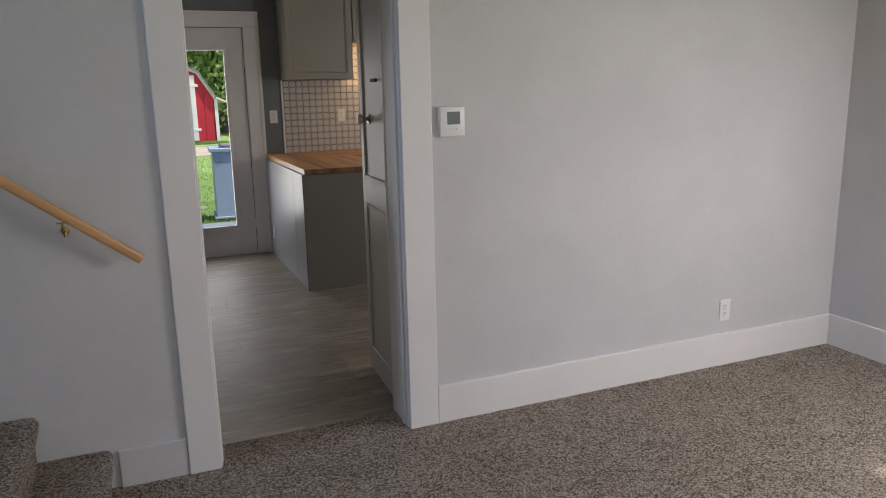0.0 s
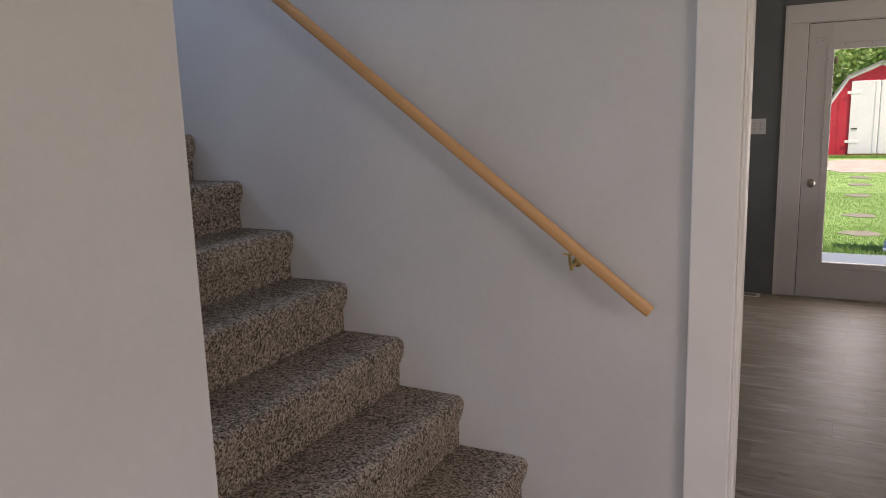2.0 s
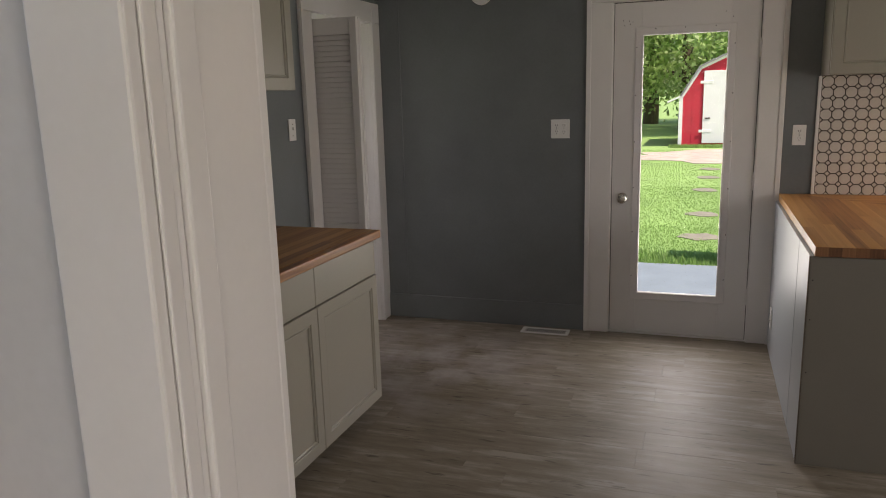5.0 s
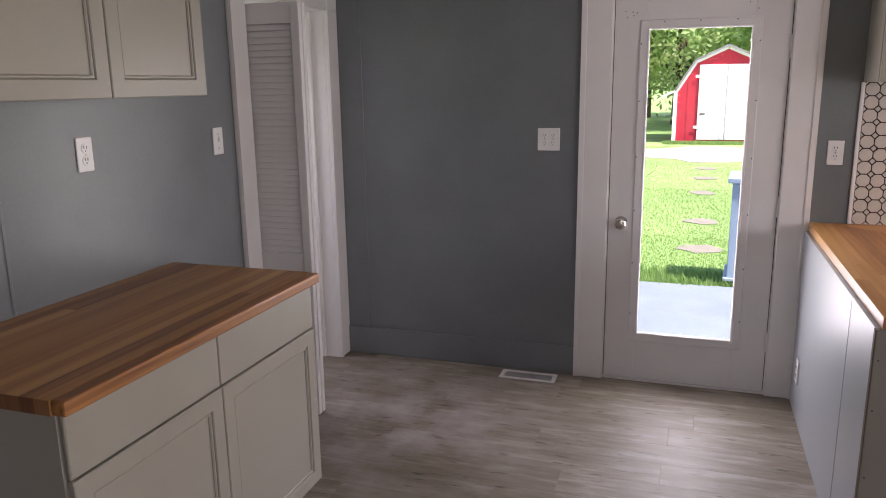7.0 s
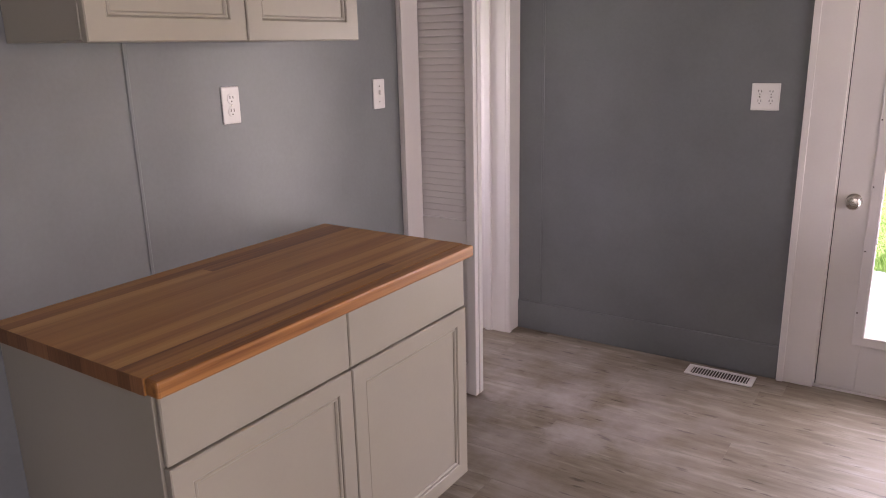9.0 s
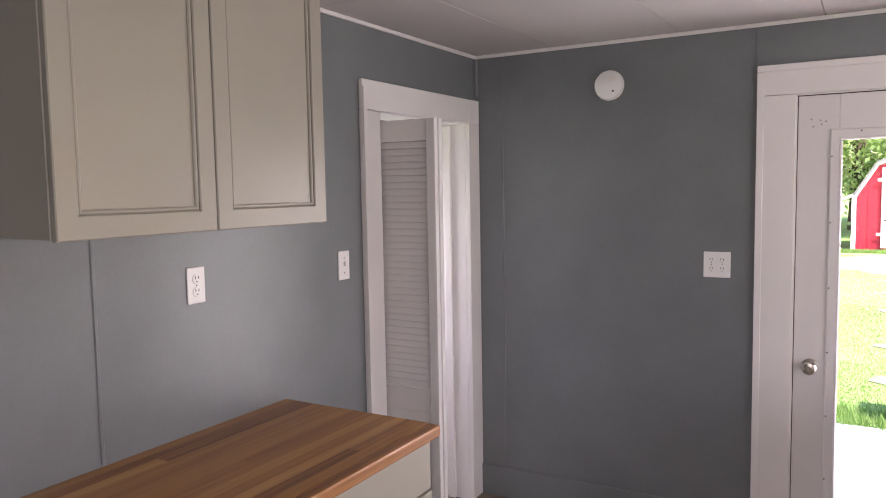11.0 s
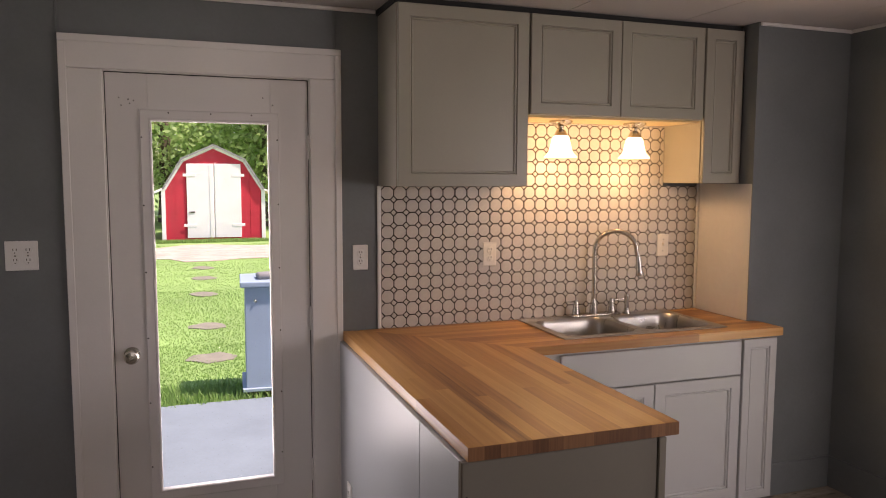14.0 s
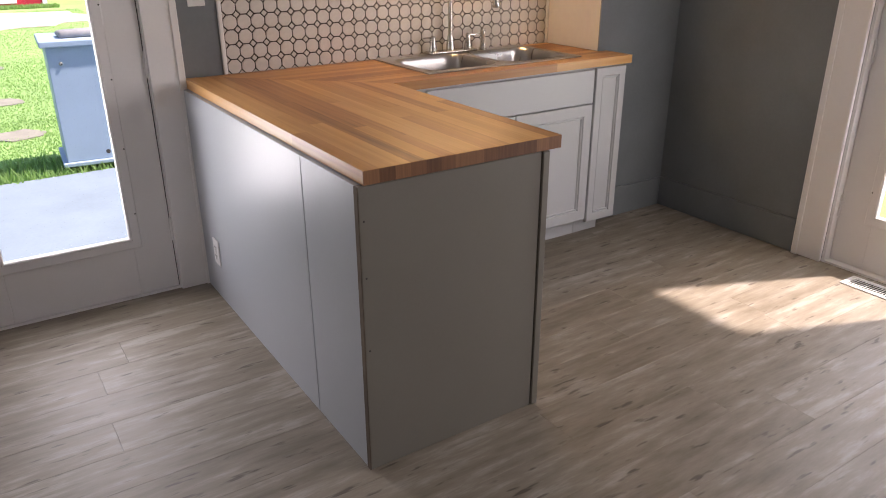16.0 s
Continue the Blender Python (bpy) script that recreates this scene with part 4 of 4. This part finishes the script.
# ---- lights under the short cabinet ----
for x in (2.385, 2.79):
    lm = thing("cabinet_light", "brushed nickel light with a lit frosted bell shade", "light", pose(x, 6.46, 1.881), "lights above the sink")
    part("canopy", lathe(bm_new(), [(0.055, 0.0), (0.055, -0.008), (0.035, -0.020), (0.014, -0.026), (0.012, -0.04)], 24), NICKEL, lm, smooth=True)
    part("socket_cup", lathe(bm_new(), [(0.010, -0.036), (0.022, -0.046), (0.030, -0.062), (0.032, -0.074), (0.020, -0.076)], 24), NICKEL, lm, smooth=True)
    shd = part("shade", lathe(bm_new(), [(0.034, -0.070), (0.042, -0.085), (0.048, -0.115), (0.056, -0.145), (0.078, -0.170), (0.075, -0.171), (0.053, -0.147), (0.045, -0.115), (0.039, -0.087), (0.030, -0.072)], 32), SHADE_GLASS, lm, "glowing frosted glass bell", smooth=True)
    shd.visible_shadow = False
    bl = new("bulb_light", bpy.data.lights.new("bulb_light", "POINT"))
    bl.data.energy, bl.data.color, bl.data.shadow_soft_size = 2.0, (1.0, 0.69, 0.33), 0.05
    bl.location = (x, 6.46, 1.75)

# ---- backsplash ----
bs = thing("backsplash", "white octagon and dot tiles with dark grout", "tiles", kind="structure")
part("grout_bed", box(1.552, 3.303, KN - 0.006, KN, 0.915, 1.575), GROUT, bs)
part("grout_bed", box(2.148, 3.072, KN - 0.006, KN, 1.5755, 1.882), GROUT, bs)
part("edge_trim", box(1.534, 1.551, KN - 0.014, KN, 0.915, 1.574, 0.004, 2), PLASTIC, bs, "white pencil edge trim")
part("edge_trim", box(3.288, 3.3035, KN - 0.016, KN - 0.0062, 0.915, 1.588, 0.004, 2), PLASTIC, bs, "white pencil edge trim")
P = 0.0599


def octagon(bm, cx, cz, r, c, y, x0=-9.0, x1=9.0, z0=-9.0, z1=9.0):
    """An octagonal tile with a chamfered edge, facing -y, cut off at the given bounds."""
    def ring(q, e, yy):
        pts = [(q, -e), (q, e), (e, q), (-e, q), (-q, e), (-q, -e), (-e, -q), (e, -q)]
        return [bm.verts.new((min(max(cx + px, x0), x1), yy, min(max(cz + pz, z0), z1))) for px, pz in pts]
    r0, r1, r2 = ring(r, c, 0.0), ring(r, c, y + 0.0012), ring(r - 0.0016, c - 0.0008, y)
    for a_, b_ in ((r0, r1), (r1, r2)):
        for k in range(8):
            bm.faces.new((a_[k], a_[(k + 1) % 8], b_[(k + 1) % 8], b_[k]))
    bm.faces.new(r2)


ob_ = bm_new()
octagon(ob_, 0, 0, P / 2 - 0.0023, P * 0.203, -0.0035)
OCT = mesh_of("tile", ob_, TILE)
rest, dots = bm_new(), bm_new()
made = 0
yb = KN - 0.0061
for j in range(17):
    for i in range(30):
        x, z = 1.552 + P * (i + 0.5), 0.915 + P * (j + 0.47)
        over = x + P / 2 > 2.155 and x - P / 2 < 3.065
        top = 1.881 if over else 1.5745
        lo_x, hi_x = (2.1485, 3.0715) if z > 1.575 else (1.5525, 3.2875)
        low = z - P / 2 > top - 0.006 or (z > 1.575 and not over) or x - P / 2 > hi_x - 0.006
        if not low:
            whole = lo_x < x - P / 2 and x + P / 2 < hi_x and z + P / 2 < top and z - P / 2 > 0.9155
            if whole and made < 300 and j < 11:
                part("tile", OCT, TILE, bs, m=pose(x, yb, z, random.uniform(-0.5, 0.5), random.uniform(-1, 1), random.uniform(-0.5, 0.5)))
                made += 1
            else:
                octagon(rest, x, z, P / 2 - 0.0023, P * 0.203, -0.0035, lo_x, hi_x, 0.9155, top)
# small square dots between the octagons, halved along the edges
for j in range(18):
    for i in range(31):
        dx, dz = 1.552 + P * i, 0.915 + P * (j - 0.03)
        hi = dz > 1.5625
        if dz > 1.887 or dx > 3.295 or (hi and dz > 1.58 and not 2.14 < dx < 3.08):
            continue
        upper = hi and 2.16 < dx < 3.06
        lo_x, hi_x = (2.1485, 3.0715) if hi and dz > 1.58 else (1.5525, 3.2875)
        top = 1.881 if upper or dz > 1.58 else 1.5745
        for_ring = [[(min(max(dx + a_ * h, lo_x), hi_x), min(max(dz + c_ * h, 0.9155), top)) for a_, c_ in ((1, 0), (0, 1), (-1, 0), (0, -1))] for h in (P * 0.212, P * 0.198)]
        q0, q1 = [[dots.verts.new((px, yy, pz)) for px, pz in rg] for rg, yy in zip(for_ring, (0.0, -0.0033))]
        dots.faces.new(q1)
        for k in range(4):
            dots.faces.new((q0[k], q0[(k + 1) % 4], q1[(k + 1) % 4], q1[k]))
tagged(part("tiles_upper", rest, TILE, bs, m=pose(0, yb, 0)), kind="stuff")
tagged(part("tile_dots", dots, TILE, bs, m=pose(0, yb, 0)), kind="stuff")

# ---- outdoors ----
G = -0.13
gb = bm_new()
for x0, x1, y0, y1 in ((-600, 600, 6.82, 900), (-600, 600, -900, -2.4), (-600, -4.4, -2.4, 6.82), (4.1, 600, -2.4, 6.82), (-4.4, 4.1, -2.4, 6.82)):
    vs = [gb.verts.new(p) for p in ((x0, y0, G - 0.03), (x1, y0, G - 0.03), (x1, y1, G - 0.03), (x0, y1, G - 0.03))]
    gb.faces.new(vs)
bmesh.ops.remove_doubles(gb, verts=gb.verts, dist=0.001)
setting("ground", gb, GRASS, "green mown lawn", "ground")
setting("patio", box(-2.5, 4.6, 6.80, 9.18, -0.4, G + 0.02, 0.012, 2), CONCRETE, "pale blue-grey weathered concrete patio slab", "patio")
rng = np.random.default_rng(4)


def blob(cx, cy, rx, ry, z0, z1, k=14, rough=0.22):
    pts = []
    for i in range(k):
        a = 2 * math.pi * i / k
        r = 1 + rng.uniform(-rough, rough)
        pts.append((cx + rx * r * math.cos(a), cy + ry * r * math.sin(a)))
    return prism(bm_new(), pts, z0, z1)


for cx, cy, rx, ry in ((0.93, 10.85, 0.22, 0.20), (0.97, 12.5, 0.20, 0.19), (1.0, 15.1, 0.19, 0.24), (1.06, 17.0, 0.22, 0.22), (1.1, 18.6, 0.21, 0.24)):
    s = blob(cx, cy, rx, ry, G - 0.06, G - 0.020, 11, 0.2)
    tagged(new("stepping_stone", mesh_of("stepping_stone", s, STONE)), "flat grey-brown stepping stone sunk in the lawn", "stone", "stepping stones in the lawn")
setting("dirt_patch", blob(1.4, 21.8, 2.2, 1.9, G - 0.06, G - 0.018, 24, 0.18), DIRT, "bare dirt in front of the shed", "ground")


def blades(name, boxes, count, h, wd, label):
    vs, fs = [], []
    for _ in range(count):
        bx0 = boxes[rng.integers(len(boxes))]
        x, y = rng.uniform(bx0[0], bx0[1]), rng.uniform(bx0[2], bx0[3])
        if (abs(x - 0.98) < 0.17 and min(abs(y - q) for q in (10.85, 12.5, 15.1, 17.0, 18.6)) < 0.13):
            continue
        a, hh = rng.uniform(0, 6.28), h * rng.uniform(0.4, 1.2)
        k = len(vs)
        dx, dy = wd * math.cos(a), wd * math.sin(a)
        vs += [(x - dx, y - dy, G - 0.03), (x + dx, y + dy, G - 0.03), (x + rng.normal(0, 0.4) * hh, y + rng.normal(0, 0.4) * hh, G - 0.03 + hh)]
        fs.append((k, k + 1, k + 2))
    me = bpy.data.meshes.new(name)
    me.from_pydata(vs, [], fs)
    me.materials.append(BLADE)
    tagged(new(name, me), label, "grass", kind="stuff")


blades("grass", [(-1.2, 2.6, 9.15, 11.5), (-1.2, 3.0, 11.5, 15.5), (-1.5, 3.5, 15.5, 24)], 90000, 0.018, 0.006, "short green lawn grass")
blades("weeds", [(-1.2, 2.8, 9.14, 9.75), (0.0, 3.2, 24.6, 25.1)], 9000, 0.09, 0.012, "taller weeds along an edge")

# blue cabinet on the patio edge
t = thing("outdoor_cabinet", "pale blue metal outdoor cabinet with a flat lid", "cabinet", pose(1.13, 9.30, G + 0.02, 0, 0, -4))
part("body", box(0.02, 0.46, 0.0, 0.5, 0.05, 0.86, 0.006, 2), BLUEBOX, t)
part("lid", box(-0.015, 0.495, -0.03, 0.53, 0.861, 0.905, 0.008, 2), BLUEBOX, t)
part("plinth", box(-0.01, 0.49, -0.025, 0.52, 0.02, 0.05, 0.005), BLUEBOX, t)
for x, y in ((0.03, 0.03), (0.41, 0.03), (0.03, 0.43), (0.41, 0.43)):
    part("foot", box(x, x + 0.05, y, y + 0.05, 0.0, 0.02), SLOT, t)
part("knob", lathe(bm_new(), [(0.014, 0.0), (0.014, 0.008), (0.009, 0.014), (0, 0.015)], 12, (0.10, 0, 0.75), "Y"), NICKEL, t, smooth=True)
part("drain_hole", lathe(bm_new(), [(0.016, 0.0), (0.016, 0.002)], 12, (0.30, 0, 0.10), "Y"), SLOT, t)
tp = thing("folded_tarp", "dark grey folded tarp lying on the blue cabinet", "tarp", pose(1.40, 9.48, G + 0.925))
s = bm_new()
bx(s, -0.14, 0.2, -0.1, 0.1, 0, 0.05, 0.02, 3)
for v in s.verts:
    v.co.z *= 1 + 0.3 * noise.noise(v.co * 14)
part("tarp", s, ROOFM, tp, smooth=True)

# barn shed: gambrel front with boards, trim, doors, roof
SY = 25.2
sh = thing("shed", "red gambrel barn shed with white doors and trim", "shed", pose(1.62, SY, G - 0.03) @ Matrix.Diagonal((0.96, 0.96, 1.0, 1)))
prof = [(-1.38, 0.05), (1.38, 0.05), (1.38, 1.42), (0.86, 2.24), (0, 2.62), (-0.86, 2.24), (-1.38, 1.42)]
s = bm_new()
lo = [s.verts.new((x, 0.0, z)) for x, z in prof]
hi = [s.verts.new((x, 3.4, z)) for x, z in prof]
s.faces.new(lo)
s.faces.new(hi)
for i in range(len(prof)):
    j = (i + 1) % len(prof)
    s.faces.new((lo[i], lo[j], hi[j], hi[i]))
part("wall", s, RED, sh)


def front_z(x):
    x = abs(x)
    return 2.62 - 0.38 * x / 0.86 if x < 0.86 else 2.24 - 0.82 * (x - 0.86) / 0.52


k = -1.38
while k < 1.379:
    e = min(k + 0.30, 1.38)
    s = bm_new()
    a_, c_ = k + 0.006, e - 0.006
    va = [s.verts.new(p) for p in ((a_, -0.02, 0.05), (c_, -0.02, 0.05), (c_, -0.02, front_z(c_) - 0.01), (a_, -0.02, front_z(a_) - 0.01))]
    vb = [s.verts.new((v.co.x, 0.0, v.co.z)) for v in va]
    s.faces.new(va)
    for i in range(4):
        s.faces.new((va[i], va[(i + 1) % 4], vb[(i + 1) % 4], vb[i]))
    part("board", s, RED, sh)
    k = e


def plank_between(p, q, wdt, y0, y1):
    p, q = Vector((p[0], 0, p[1])), Vector((q[0], 0, q[1]))
    dn = (q - p).normalized()
    nn = Vector((-dn.z, 0, dn.x)) * wdt / 2
    s = bm_new()
    vs = [s.verts.new((c.x, y, c.z)) for y in (y0, y1) for c in (p - nn, q - nn, q + nn, p + nn)]
    for f in ((0, 1, 2, 3), (4, 7, 6, 5), (0, 4, 5, 1), (1, 5, 6, 2), (2, 6, 7, 3), (3, 7, 4, 0)):
        s.faces.new([vs[i] for i in f])
    return s


edge = [(-1.40, 0.02), (-1.40, 1.43), (-0.87, 2.26), (0, 2.645), (0.87, 2.26), (1.40, 1.43), (1.40, 0.02)]
for p, q in zip(edge, edge[1:]):
    part("trim_board", plank_between(p, q, 0.11, -0.045, -0.021), SHEDW, sh, "white trim board")
rf = [(-1.80, 1.30), (-1.42, 1.46), (-0.88, 2.30), (0, 2.69), (0.88, 2.30), (1.42, 1.46), (1.80, 1.30)]
for p, q in zip(rf, rf[1:]):
    part("roof_panel", plank_between(p, q, 0.05, -0.12, 3.5), SHEDW if abs(p[0]) > 1.5 or abs(q[0]) > 1.5 else ROOFM, sh, "pale roof edge")
for x0, x1, s_ in ((-0.76, -0.005, -1), (0.005, 0.76, 1)):
    dd = part("door", box(x0, x1, -0.06, -0.025, 0.10, 2.17, 0.006), SHEDW, sh, "white barn door")
    for z in (0.45, 1.85):
        part("hinge_strap", box(min(s_ * 0.86, s_ * 0.5), max(s_ * 0.86, s_ * 0.5), -0.07, -0.0605, z - 0.04, z + 0.04, 0.004), SHEDW, dd, "white strap hinge")
    part("batten", box(min(s_ * 0.03, s_ * 0.12), max(s_ * 0.03, s_ * 0.12), -0.070, -0.0605, 0.12, 2.15), SHEDW, dd)
part("latch", box(-0.70, -0.55, -0.075, -0.061, 0.80, 0.84), SLOT, sh, "dark door latch")


# trees behind the lawn
def tree(x, y, h, spread, seed, label, leaves):
    r = np.random.default_rng(seed)
    t = thing("tree", label, "tree", pose(x, y, G - 0.03), "trees behind the lawn")
    tk = bm_new()
    tube(tk, [(0, 0, 0), (0.05, 0.02, h * 0.2), (-0.06, 0.03, h * 0.45), (0.04, 0, h * 0.75)], [0.03 * h, 0.024 * h, 0.016 * h, 0.006 * h], 10)
    tips = []
    for i in range(13):
        z = h * r.uniform(0.12, 0.7)
        a = r.uniform(0, 6.28)
        ln = spread * r.uniform(0.5, 1.0) * (1.1 - 0.6 * z / h)
        e = Vector((ln * math.cos(a), ln * math.sin(a), z + ln * r.uniform(0.1, 0.6)))
        tube(tk, [(0, 0, z), tuple(Vector((0, 0, z)).lerp(e, 0.55) + Vector((0, 0, 0.12 * ln))), tuple(e)], [0.009 * h, 0.006 * h, 0.002 * h], 6)
        tips += [e, Vector((0, 0, z)).lerp(e, 0.6)]
    part("trunk", tk, BARK, t)
    centres = [np.array(p) for p in tips] + [np.array((r.normal(0, spread * 0.45), r.normal(0, spread * 0.45), h * r.uniform(0.12, 0.95))) for _ in range(34)]
    vs, fs = [], []
    for _ in range(leaves):
        c = centres[r.integers(len(centres))] + r.normal(0, spread * 0.15, 3)
        c[2] = max(c[2], 0.3)
        u, v = r.normal(0, 1, 3), r.normal(0, 1, 3)
        u /= np.linalg.norm(u)
        v -= u * v.dot(u)
        v /= np.linalg.norm(v)
        s1, s2 = r.uniform(0.07, 0.16), r.uniform(0.045, 0.09)
        k = len(vs)
        vs += [tuple(c - u * s1), tuple(c + v * s2), tuple(c + u * s1), tuple(c - v * s2)]
        fs.append((k, k + 1, k + 2, k + 3))
    me = bpy.data.meshes.new("crown")
    me.from_pydata(vs, [], fs)
    me.materials.append(LEAF)
    part("crown", me, LEAF, t)


for i, (x, y, h, sp_) in enumerate(((-3.6, 33.0, 9.5, 3.2), (0.2, 35.0, 11.0, 3.6), (3.8, 31.5, 10.0, 3.4), (7.4, 33.5, 10.5, 3.6), (-8.0, 36.0, 11, 3.8), (-1.6, 41.0, 13.0, 4.2), (4.8, 40.0, 13.0, 4.2), (11.5, 38.0, 12.0, 4.0), (-12.5, 40.0, 13, 4.4))):
    tree(x, y, h, sp_, 10 + i, "leafy broad-crowned green tree", 16000)

# ---- vinyl planks, row by row ----
fl = thing("floor", "grey-brown wood-look vinyl plank floor", "floor", kind="structure")
PWID, PLEN = 0.178, 1.22
cache = {}
row = 0
y = 2.70
while y < KN + 0.01:
    y1 = min(y + PWID, 6.66)
    x = -2.0 - random.uniform(0.05, 1.1)
    while x < KE + 0.1:
        a, c = max(x, -2.0), min(x + PLEN, KE + 0.12)
        if c - a > 0.02:
            key = (round(c - a, 3), round(y1 - y, 3))
            if key not in cache:
                cache[key] = mesh_of("plank", box(0.0002, key[0] - 0.0002, 0.0002, key[1] - 0.0002, -0.011, 0.0, 0.0006), PLANK)
            part("plank", cache[key], PLANK, fl, m=pose(a, y, 0))
        x += PLEN
    y += PWID
